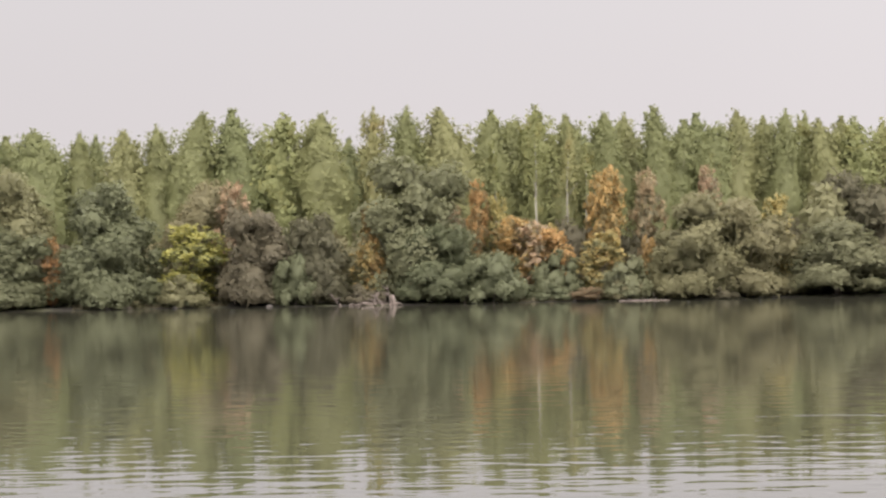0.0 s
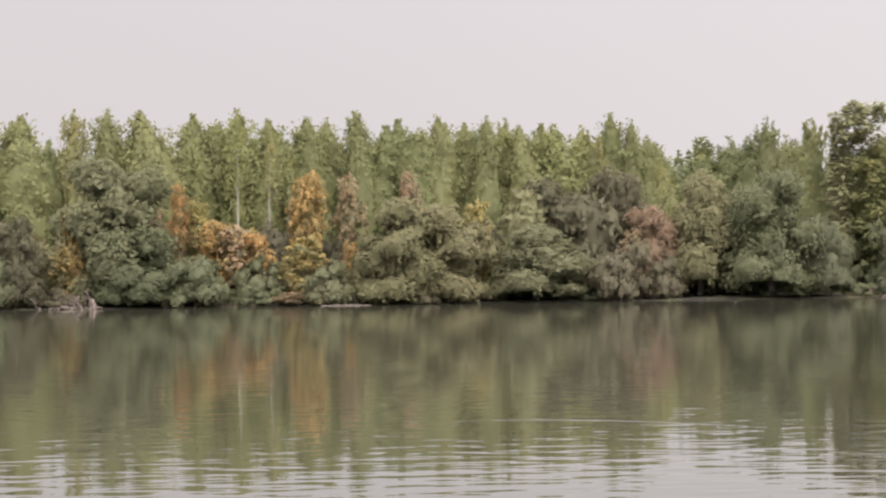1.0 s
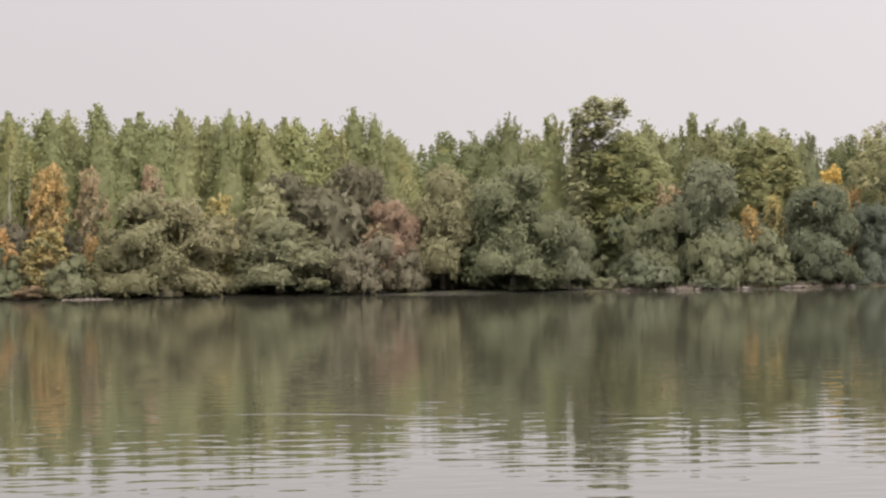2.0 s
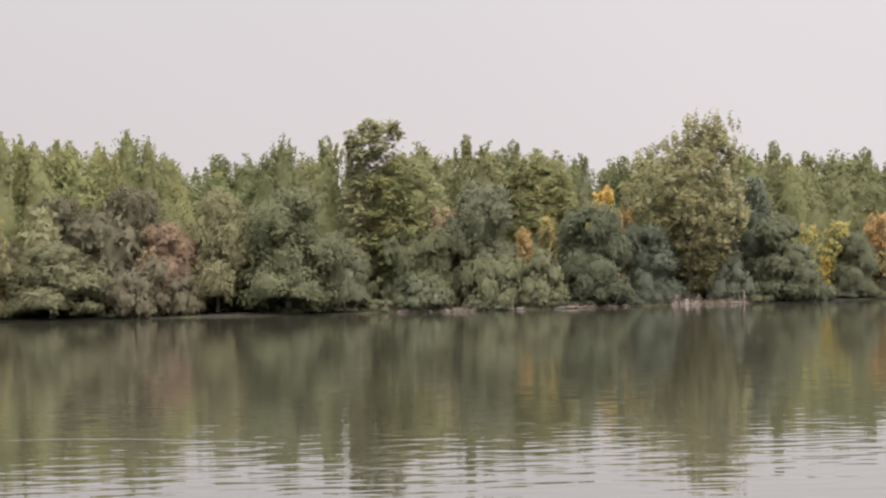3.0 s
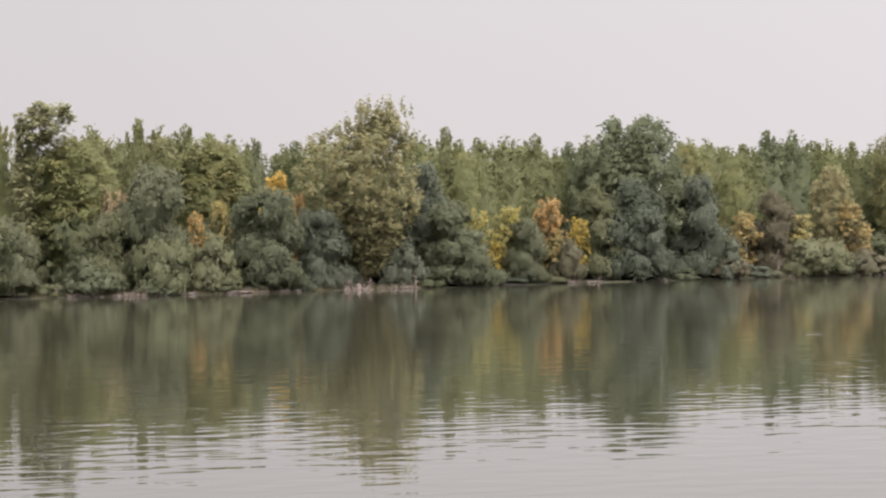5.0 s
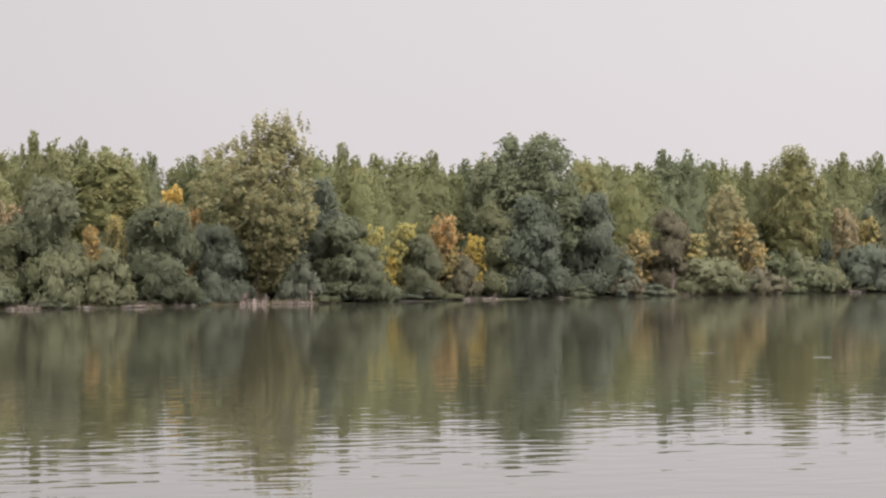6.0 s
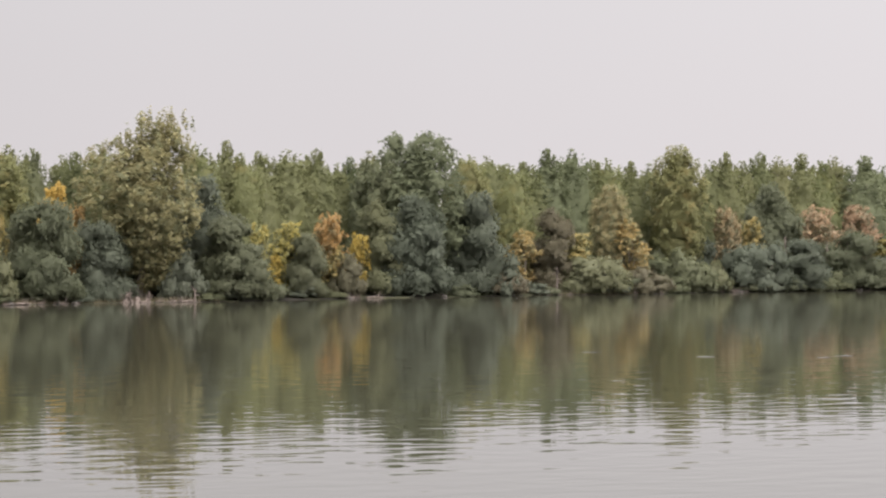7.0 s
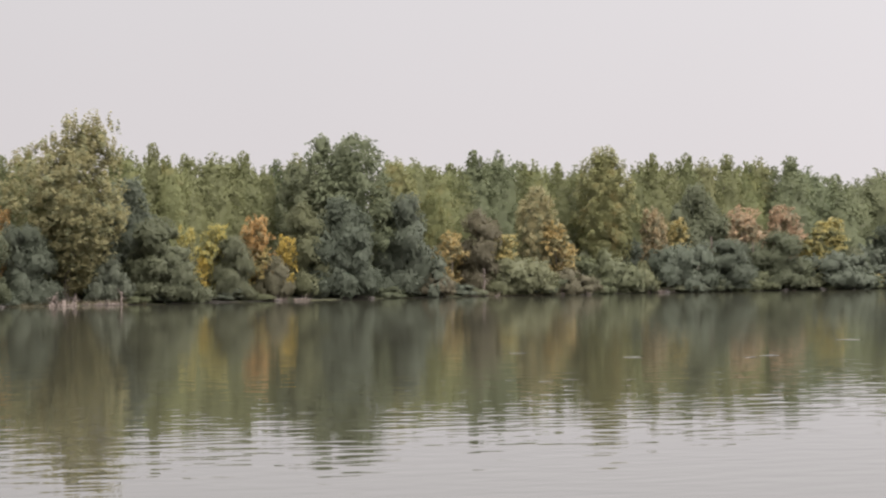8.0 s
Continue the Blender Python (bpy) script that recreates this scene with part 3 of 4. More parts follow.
def grow_broad(seed, shape):
    """Taller trees that stand out: 'column' with a two-part head, 'spire' broad and open with a ragged top, 'round'."""
    rng = random.Random(seed)
    lobes = []
    def fill(n, low, high, across, r_low, r_high, pull=0.5, swell=1.22):
        rels = [q[0] for q in across]
        for i in range(n):
            rel = (i + rng.random()) / n
            half, mid = np.interp(rel, rels, [q[1] for q in across]), np.interp(rel, rels, [q[2] for q in across])
            r = rng.uniform(r_low, r_high)
            ang, reach = i * 2.4 + rng.uniform(-0.5, 0.5), max(0.1, swell * half - r * 0.6) * rng.uniform(pull, 1.05) ** 0.6
            lobes.append((mid + math.cos(ang) * reach, math.sin(ang) * reach, low + (high - low) * rel, r, r * rng.uniform(0.85, 1.3)))

    def core(low, high, across, share=0.72):
        for i in range(9):
            rel = (i + 0.5) / 9
            r = max(0.5, share * np.interp(rel, [q[0] for q in across], [q[1] for q in across]))
            lobes.append((np.interp(rel, [q[0] for q in across], [q[2] for q in across]), 0, low + (high - low) * rel, r, max(0.9, r * 0.6)))

    if shape == "column":
        outline = [(0, 0.9, -1.1), (0.3, 1.0, -1.1), (0.6, 0.8, -1.1), (0.74, 0.7, -0.9), (0.81, 1.5, -0.3), (0.9, 2.1, 0.0), (0.97, 1.8, 0.3), (1, 1.1, 0.4)]
        core(1.5, 12.8, [(q[0] / 0.8, q[1], q[2]) for q in outline[:4]])
        fill(110, 1.5, 16.4, outline, 0.35, 0.62, 0.3, 1.02)
        return grow_lobed("tall_tree", seed, 17.2, 5.0, lobes, 9500, 0.27, LEAF["broad"][0], 0.1, 5, 0.3, 0.3, -0.6, 0.24, 3, 0.5)
    if shape == "spire":
        outline = [(0, 1.2, 1.1), (0.1, 1.4, 1.3), (0.24, 2.4, 1.2), (0.39, 3.4, 0.9), (0.53, 4.3, 0.1), (0.68, 4.1, -0.1), (0.8, 3.5, 0.3), (0.88, 2.4, 1.2), (0.95, 1.5, 1.9), (1, 1.0, 2.1)]
        core(1.5, 15.6, outline, 0.55)
        fill(330, 1.2, 15.5, outline, 0.3, 0.58, 0.12, 1.1)
        for k in range(110):
            q = rng.gauss(1.6, 1.15)
            lobes.append((q, rng.uniform(-1.3, 1.3), rng.uniform(13.4, 17.3) - 0.7 * max(0, abs(q - 1.8) - 0.6), 0.12, 0.75))
        for k in range(120):
            ang, rel = rng.uniform(0, 6.28), rng.uniform(0.3, 0.95)
            reach = np.interp(rel, [q[0] for q in outline], [q[1] for q in outline]) * rng.uniform(0.95, 1.12)
            lobes.append((np.interp(rel, [q[0] for q in outline], [q[2] for q in outline]) + math.cos(ang) * reach, math.sin(ang) * reach, 1.4 + 15 * rel, 0.2, rng.uniform(0.45, 0.85)))
        return grow_lobed("tall_tree", seed, 17.5, 9.5, lobes, 26000, 0.26, LEAF["broad"][2], 0.0, 9, 0.3, 0.3, 0.6, 0.26, 0, 0.6, 0.7)
    if shape == "oval":
        outline = [(0, 1.6, 0), (0.25, 2.9, 0.1), (0.5, 3.6, -0.1), (0.7, 3.5, 0), (0.86, 2.7, 0.1), (0.95, 1.8, 0.2), (1, 1.0, 0.2)]
        core(1.2, 14.6, outline)
        fill(190, 1.2, 15.2, outline, 0.3, 0.62, 0.3, 1.08)
        return grow_lobed("tall_tree", seed, 16.0, 7.2, lobes, 18000, 0.27, LEAF["broad"][1], 0.0, 6, 0.25, 0.3, 0.2, 0.24, 0, 0.9)
    outline = [(0, 2.6, 0), (0.25, 3.8, 0), (0.5, 4.3, -0.4), (0.7, 4.0, -0.3), (0.85, 3.5, 0.1), (0.95, 2.9, 0.2), (1, 2.0, 0.3)]
    core(1.2, 12.9 - 0.6, outline)
    fill(150, 1.2, 13.3, outline, 0.4, 0.75, 0.35, 1.06)
    return grow_lobed("tall_tree", seed, 14.2, 8.4, lobes, 19000, 0.27, LEAF["broad"][3], 0.0, 6, 0.2, 0.28, 0.2, 0.26, 4, 0.6)


class Kind:
    """The grown shapes of one kind: each shape's first placing uses the tree itself, later ones are copies."""

    def __init__(self, growers, leafs):
        self.growers, self.made, self.leafs = growers, {}, leafs

    def place(self, which, x, y, high, wide, tone, label, category, group, rng, sink=0.05, name=""):
        which %= len(self.growers)
        m = pose(x, y, ground_at(x, y) - sink, 0, 0, rng.uniform(0, 360) if not name.startswith("=") else 0)
        if which not in self.made:
            self.made[which] = self.growers[which]()
            root, h, w = self.made[which]
            ob = root
            ob.matrix_basis = m
        else:
            root, h, w = self.made[which]
            ob = copy_thing(root, m)
        s = wide / w
        ob.scale = (s, s, high / h)
        for c in ob.children:
            if c.name.startswith("crown"):
                c.material_slots[0].link = "OBJECT"
                c.material_slots[0].material = self.leafs[tone]
        return tagged(ob, label, category, group)


rng = random.Random(7)
PALE_POPLAR = Kind([lambda s=s: grow_poplar(s, 0.94 + 0.06 * (s % 3), 0.06 * (s % 2), plumes=3 + s % 3, blunt=s == 14) for s in (11, 12, 13, 14, 10, 9)], LEAF["pale_poplar"])
POPLAR = Kind([lambda s=s: grow_poplar(s, 0.94 + 0.06 * (s % 3), 0.08 * (s % 2), plumes=11 + s % 4, blunt=s % 2 == 0) for s in (15, 16, 17, 18)], LEAF["poplar"])
WILLOW = Kind([lambda s=s: grow_willow(s) for s in (21, 22, 23, 24, 25)], LEAF["willow"])
OPEN_WILLOW = Kind([lambda s=s: grow_willow(s, 0.15) for s in (26, 27, 28)], LEAF["willow"])
BUSH = Kind([lambda s=s: grow_bush(s) for s in (31, 32, 33, 34)], LEAF["willow"])
AUTUMN = Kind([lambda s=s: grow_autumn(s) for s in (41, 42, 43, 44, 45)], LEAF["autumn"])
SPARSE_POPLAR = Kind([lambda s=s: grow_poplar(s, 1.0, 0.3, 90, 0.22, 0.75, 5, False, 1600, 0.4) for s in (71, 72, 73)], LEAF["pale_poplar"])
AUTUMN_BUSH = Kind([lambda s=s: grow_autumn(s, 7.0) for s in (81, 82, 83)], LEAF["autumn"])
BACK_POPLAR = Kind([lambda s=s: grow_poplar(s, 1.0, 0.05, 30, 0.42, 0.25, 4, False, 3600, 0.8) for s in (61, 62, 63)], LEAF["poplar"])
THICKET = Kind([lambda s=s: grow_bush(s, 1700, 0.44) for s in (35, 36, 37)], LEAF["willow"])
COLUMN = Kind([lambda: grow_broad(51, "column")], LEAF["broad"])
SPIRE = Kind([lambda: grow_broad(52, "spire")], LEAF["broad"])
ROUND = Kind([lambda: grow_broad(53, "round"), lambda: grow_broad(54, "round")], LEAF["broad"])
OVAL = Kind([lambda: grow_broad(55, "oval"), lambda: grow_broad(56, "oval")], LEAF["broad"])

# x, y, height, width in metres, and the tone of the leaves
POPLARS_A = [
    (-47.0, 274.2, 16.3, 4.5, 0), (-44.2, 271.9, 16.0, 3.4, 0), (-42.9, 274.7, 16.0, 3.4, 0), (-39.8, 271.5, 16.7, 5.2, 0),
    (-35.7, 273.2, 16.3, 3.1, 0), (-34.3, 275.1, 16.0, 2.8, 0), (-31.3, 271.0, 16.3, 4.2, 0), (-27.8, 271.9, 16.8, 3.8, 0),
    (-24.0, 270.7, 17.8, 4.4, 0), (-20.1, 270.5, 18.1, 4.0, 0), (-15.7, 270.3, 17.6, 4.5, 1), (-11.6, 270.0, 17.6, 4.3, 0),
    (-9.1, 272.9, 15.4, 2.8, 2), (-6.7, 271.8, 18.1, 2.9, 1), (-3.3, 269.6, 18.1, 3.5, 0), (0.4, 269.4, 17.8, 4.6, 0),
]
POPLARS_B = [
    (4.7, 270.8, 17.5, 3.6, 0), (7.1, 273.0, 17.0, 3.1, 0), (9.3, 270.1, 17.9, 3.2, 1), (12.1, 270.4, 17.1, 3.2, 0),
    (16.1, 270.7, 17.2, 3.4, 0), (17.9, 273.8, 17.3, 2.8, 0), (21.0, 271.1, 17.7, 3.1, 0), (23.6, 272.2, 16.2, 3.1, 0),
    (25.4, 273.4, 17.0, 2.9, 0), (26.9, 271.5, 16.2, 2.9, 0), (28.9, 271.6, 17.4, 3.1, 0), (31.8, 273.8, 16.6, 3.4, 0),
    (33.7, 272.0, 17.2, 3.0, 0), (36.1, 274.1, 17.1, 2.6, 1), (37.5, 272.3, 16.4, 2.8, 0), (39.7, 274.4, 16.5, 3.4, 0),
]
POPLARS_C = [
    (40.8, 272.5, 16.5, 3.7, 1), (43.8, 275.5, 16.3, 3.0, 1), (46.2, 272.5, 17.6, 2.6, 0), (48.3, 272.5, 16.7, 2.4, 0),
    (50.2, 274.4, 15.3, 2.6, 0), (51.8, 276.4, 14.5, 2.6, 0), (56.3, 278.3, 14.6, 5.2, 1), (59.6, 278.3, 14.7, 3.7, 0),
    (61.2, 276.3, 14.7, 3.2, 0), (63.0, 276.3, 16.5, 2.8, 0), (65.9, 280.2, 14.7, 3.3, 0), (66.5, 272.4, 16.2, 3.4, 1),
    (78.1, 278.1, 15.8, 5.0, 0), (83.1, 278.4, 16.6, 3.1, 0), (85.2, 277.1, 15.9, 3.3, 0), (88.3, 277.9, 16.0, 3.5, 0),
]
POPLARS_D = [
    (91.5, 280.5, 15.2, 3.9, 1), (93.3, 279.2, 14.9, 3.4, 0), (96.5, 280.0, 14.8, 3.3, 2), (100.9, 282.9, 14.3, 3.4, 0),
    (102.0, 281.4, 14.4, 3.7, 0), (104.1, 280.3, 15.2, 3.7, 1), (117.4, 285.4, 15.6, 4.2, 1), (121.0, 286.3, 16.1, 3.0, 0),
    (122.7, 285.3, 14.7, 3.5, 1), (126.1, 288.0, 15.1, 3.6, 0), (129.9, 289.2, 15.5, 4.0, 0), (132.7, 290.2, 14.3, 3.6, 0),
    (134.6, 290.8, 15.5, 3.7, 0), (137.6, 291.8, 14.1, 3.3, 0), (139.8, 292.6, 14.8, 3.7, 2), (142.4, 293.4, 15.4, 4.0, 0),
]
POPLARS_E = [
    (158.7, 300.4, 15.1, 4.2, 1), (159.0, 299.0, 15.4, 4.8, 1), (161.7, 299.8, 15.3, 3.9, 0), (163.2, 303.2, 14.7, 4.2, 1),
    (165.2, 300.4, 14.6, 4.2, 1), (166.3, 303.8, 14.5, 4.2, 0), (168.3, 302.6, 14.9, 4.2, 0), (168.5, 302.6, 15.0, 4.1, 0),
    (172.0, 303.3, 16.6, 4.6, 2), (176.1, 304.1, 16.5, 4.4, 2), (180.9, 306.6, 15.4, 4.1, 0), (182.2, 305.3, 15.7, 3.6, 1),
    (186.3, 306.1, 15.4, 4.4, 0), (190.3, 308.4, 15.0, 4.0, 0), (201.6, 310.6, 15.7, 4.2, 0), (203.1, 309.3, 16.7, 3.9, 0),
]
POPLARS_F = [
    (206.9, 311.4, 15.7, 3.8, 0), (209.1, 310.2, 16.9, 4.0, 0), (211.9, 310.6, 16.5, 3.8, 0), (216.1, 311.3, 16.9, 4.6, 0),
    (220.1, 311.9, 16.1, 4.4, 1), (223.5, 313.8, 16.7, 3.9, 0), (225.6, 309.8, 16.6, 5.2, 2), (231.9, 313.7, 15.5, 4.8, 2),
    (236.7, 314.4, 14.6, 6.1, 2), (242.4, 316.7, 14.1, 4.9, 2), (245.8, 316.3, 15.3, 5.2, 2), (252.0, 317.9, 14.8, 6.6, 2),
    (259.8, 319.9, 14.6, 6.7, 0),
]

WILLOWS_A = [
    (-41.3, 262.6, 12.8, 5.5, 3), (-40.8, 256.4, 7.5, 7.8, 1), (-30.8, 256.6, 11.4, 9.7, 0), (-24.1, 254.2, 3.0, 4.3, 3),
    (-22.8, 264.3, 11.5, 3.1, 3), (-17.2, 255.9, 8.6, 6.6, 2), (-13.6, 253.3, 4.7, 2.4, 1), (-11.5, 254.8, 8.1, 4.7, 2),
    (-2.7, 257.3, 13.4, 10.3, 0), (-1.0, 253.4, 7.0, 6.6, 1), (4.5, 253.4, 4.7, 6.2, 1), (10.2, 256.3, 4.8, 5.1, 1),
    (16.6, 253.9, 3.9, 4.7, 1), (23.0, 255.4, 9.5, 8.0, 3), (27.9, 256.9, 9.0, 8.5, 3), (36.6, 257.8, 7.1, 9.6, 0),
]
WILLOWS_B = [
    (39.3, 265.8, 11.3, 4.1, 2), (44.3, 256.0, 5.7, 5.7, 2), (44.8, 264.4, 12.4, 6.0, 2), (48.3, 261.2, 8.6, 4.7, 6),
    (48.7, 257.1, 4.0, 3.5, 2), (53.0, 261.5, 11.9, 5.8, 3), (58.9, 256.9, 12.0, 8.4, 0), (64.7, 258.1, 7.5, 4.2, 5),
    (72.1, 257.6, 3.8, 5.0, 5), (73.1, 259.1, 7.8, 3.8, 1), (79.1, 257.8, 5.6, 5.2, 1), (79.2, 261.8, 12.3, 7.1, 5),
    (84.8, 259.7, 5.7, 5.3, 1), (92.2, 263.8, 10.1, 7.0, 5), (99.4, 267.2, 8.2, 5.6, 4), (108.9, 268.3, 5.7, 5.3, 4),
]
WILLOWS_C = [
    (113.1, 273.4, 12.9, 4.1, 4), (114.8, 268.7, 8.8, 7.5, 5), (125.4, 274.0, 6.9, 3.8, 5), (131.3, 275.9, 4.8, 4.4, 2),
    (138.0, 282.0, 10.4, 4.3, 0), (141.5, 279.4, 11.2, 7.7, 4), (150.8, 284.8, 11.7, 7.9, 4), (153.9, 283.2, 5.6, 6.2, 4),
    (155.3, 283.0, 3.7, 4.4, 2), (166.0, 291.1, 10.1, 4.9, 2), (168.5, 285.7, 4.6, 8.1, 1), (176.6, 286.8, 3.2, 6.6, 2),
    (185.5, 291.5, 5.5, 6.1, 1), (189.3, 291.7, 3.9, 4.5, 0), (196.2, 292.5, 6.2, 7.9, 4), (203.7, 299.7, 13.5, 7.4, 5),
]
WILLOWS_D = [
    (203.8, 293.5, 6.5, 7.3, 4), (213.9, 296.9, 7.4, 8.6, 5), (224.9, 297.9, 5.0, 9.5, 4), (235.2, 301.2, 3.0, 11.7, 4),
    (244.0, 310.4, 8.3, 9.7, 4),
]
AUTUMN_A = [
    (-36.3, 256.7, 6.5, 2.2, 1), (-23.5, 258.7, 7.5, 5.7, 0), (-19.7, 260.3, 11.4, 3.5, 2), (-6.8, 254.2, 5.8, 3.4, 3),
    (-6.5, 253.9, 9.3, 2.0, 1), (0.8, 260.6, 8.9, 3.2, 2), (3.3, 261.3, 11.2, 2.2, 1), (5.3, 261.2, 9.8, 2.7, 3),
    (6.7, 257.9, 7.6, 4.1, 1), (8.4, 258.0, 7.3, 4.5, 2), (10.0, 261.0, 6.8, 2.9, 3), (10.1, 258.0, 6.6, 3.7, 1),
    (14.6, 257.4, 6.3, 4.2, 3), (15.5, 261.7, 12.2, 3.5, 1), (19.1, 259.1, 5.6, 1.6, 1), (19.4, 262.2, 11.9, 3.0, 2),
]
AUTUMN_B = [
    (25.2, 263.4, 12.1, 2.5, 2), (30.9, 259.4, 9.3, 3.7, 3), (46.4, 260.5, 6.3, 2.8, 2), (75.9, 262.6, 10.1, 3.1, 2),
    (84.7, 264.2, 7.6, 2.5, 1), (88.0, 266.5, 8.8, 2.4, 3), (94.6, 269.6, 11.8, 4.0, 4), (97.3, 269.2, 9.8, 2.7, 1),
    (119.0, 272.4, 8.2, 2.7, 0), (122.3, 274.8, 4.7, 2.0, 4), (123.9, 275.3, 8.2, 3.2, 0), (130.6, 278.6, 5.6, 3.3, 3),
    (130.6, 279.2, 9.1, 3.7, 1), (134.7, 279.9, 7.0, 2.3, 4), (161.1, 289.7, 7.5, 3.9, 3), (168.6, 289.9, 7.0, 4.0, 3),
]
AUTUMN_C = [
    (178.0, 292.5, 8.7, 4.8, 3), (195.4, 297.6, 10.5, 3.4, 2), (198.8, 297.5, 9.3, 3.9, 3), (212.2, 302.0, 10.7, 6.3, 2),
    (221.0, 305.0, 11.1, 5.2, 2), (226.0, 302.7, 9.2, 6.8, 3), (233.7, 299.0, 2.0, 3.6, 4),
]
BROAD = [
    (69.8, 267.2, 18.7, 5.2, 0), (72.8, 267.5, 15.2, 8.8, 1), (89.7, 274.8, 15.4, 8.6, 1), (104.2, 269.4, 19.5, 11.6, 2),
    (140.5, 286.2, 15.4, 7.3, 3), (145.1, 286.0, 18.6, 10.5, 3), (156.6, 295.1, 15.6, 5.9, 1), (160.5, 292.7, 12.2, 3.9, 1),
    (176.3, 294.7, 12.8, 5.2, 2), (189.8, 300.4, 18.2, 7.4, 1),
]

POPLAR_SAYS = ["slender green poplar with pale trunk in a plantation", "slender poplar with yellowing light green leaves", "dense dark green poplar in the plantation"]
front = POPLARS_A + POPLARS_B + POPLARS_C + POPLARS_D + POPLARS_E + POPLARS_F
for i, (x, y, h, w, tone) in enumerate(front):
    (POPLAR if x > 54 else SPARSE_POPLAR if tone == 1 else PALE_POPLAR).place(i * 5 + i // 6, x, y, (h + 0.45) * (1.0 if x < 54 else 1.035), w * (1.54 if x < 4 else 1.74 if x < 54 else 1.6) * rng.uniform(0.88, 1.12), tone, POPLAR_SAYS[tone], "poplar", "poplar plantation", rng)
# the rows of the plantation behind, a little lower against the sky
for row in range(2):
    for k in range(62):
        x = -62 + 5.4 * k + rng.uniform(-1.2, 1.2) + 2.2 * row
        near = sorted(front, key=lambda q: abs(q[0] - x))[:3]
        h = min(q[2] for q in near) * rng.uniform(0.86, 0.97)
        y = float(bank(x)) + 28 + 5.5 * row + rng.uniform(-1, 1)
        BACK_POPLAR.place(k * 7 + row, x, y, h, rng.uniform(5.0, 6.6), 0 if rng.random() < 0.7 else 2, POPLAR_SAYS[0], "poplar", "poplar plantation", rng)

WILLOW_SAYS = ["rounded grey-green willow leaning over the river bank", "dense dark green willow at the water's edge", "brownish grey willow with thinning leaves on the bank", "olive green willow with drooping twigs on the bank", "dark blue-green willow mass over the water", "dull grey-green willow with hanging twigs on the bank", "reddish brown willow with withered leaves among grey ones"]
BUSH_SAYS = ["low grey-green willow bush at the waterline", "low dark green bush at the waterline", "low brownish grey bush on the muddy bank", "low olive bush hanging to the water", "low dark blue-green bush at the waterline", "low dull grey-green bush at the waterline", "low reddish brown bush on the bank"]
for i, (x, y, h, w, tone) in enumerate(WILLOWS_A + WILLOWS_B + WILLOWS_C + WILLOWS_D):
    if h > 6.2:
        (OPEN_WILLOW if 36 < x < 66 else WILLOW).place(i, x, y, h, max(1.1 * w, 0.72 * h), tone, WILLOW_SAYS[tone], "willow", "willows on the bank", rng)
    else:
        BUSH.place(i, x, y, h, max(1.1 * w, 0.9 * h), tone, BUSH_SAYS[tone], "bush", "bushes on the bank", rng)
AUTUMN_SAYS = ["small tree with bright yellow autumn leaves", "small tree with orange autumn leaves", "small tree with rusty brown autumn leaves", "small tree with golden and green autumn leaves", "small tree with amber yellow autumn leaves"]
for i, (x, y, h, w, tone) in enumerate(AUTUMN_A + AUTUMN_B + AUTUMN_C):
    (AUTUMN_BUSH if w > 0.8 * h else AUTUMN).place(i, x, y, h, w, tone, AUTUMN_SAYS[tone], "tree", "autumn trees", rng)
BROAD_SAYS = ["tall green tree with a split head above the wood", "broad yellow-green tree in front of the poplars", "tall ragged tree with gold and green leaves", "tall round dark green tree above the wood"]
for i, (x, y, h, w, tone) in enumerate(BROAD):
    kind = COLUMN if tone == 0 else SPIRE if tone == 2 and w > 8 else OVAL if tone < 3 or w < 3 else ROUND
    kind.place(i, x, y, h, w, tone, BROAD_SAYS[tone], "tree", "tall trees", rng, name="=" if kind in (COLUMN, SPIRE) else "")
BARES = [
    (5.1, 268.0, 15.1, 3.1, 1), (8.95, 266.2, 17.4, 3.3, 1), (12.05, 266.2, 16.0, 2.7, 1), (13.9, 268.0, 14.5, 2.7, 1),
    (19.6, 266.5, 11.6, 2.2, 1), (26.3, 269.9, 13.4, 2.2, 1), (45.1, 270.5, 15.5, 2.8, 1), (50.6, 268.5, 13.3, 2.0, 1),
]

BARE_POPLAR = Kind([lambda s=s: grow_poplar(s, 0.8, 0.4, 60, 0.2, 0.7, 4, False, 1300, 0, 10.5) for s in (91, 92)], LEAF["pale_poplar"])
for i, (x, y, h, w, tone) in enumerate(BARES):
    BARE_POPLAR.place(i, x, y, h, 3.4, tone, "slender poplar with bare pale trunk and few leaves", "poplar", "poplar plantation", rng)
# undergrowth between the trees
for k in range(36):
    x = -62 + 8.8 * k + rng.uniform(-1, 1)
    v = rng.choice((10, 13, 16, 19)) + rng.uniform(-1, 1)
    y = float(bank(x)) + v
    THICKET.place(k, x, y, rng.uniform(2.4, 4.2) * (1 + 0.02 * v), rng.uniform(5.5, 8.0), rng.choice((0, 1, 1, 2, 3) if x < 40 else (5, 1, 1, 5, 3)), "dense undergrowth bush beneath the poplars", "bush", "undergrowth", rng)
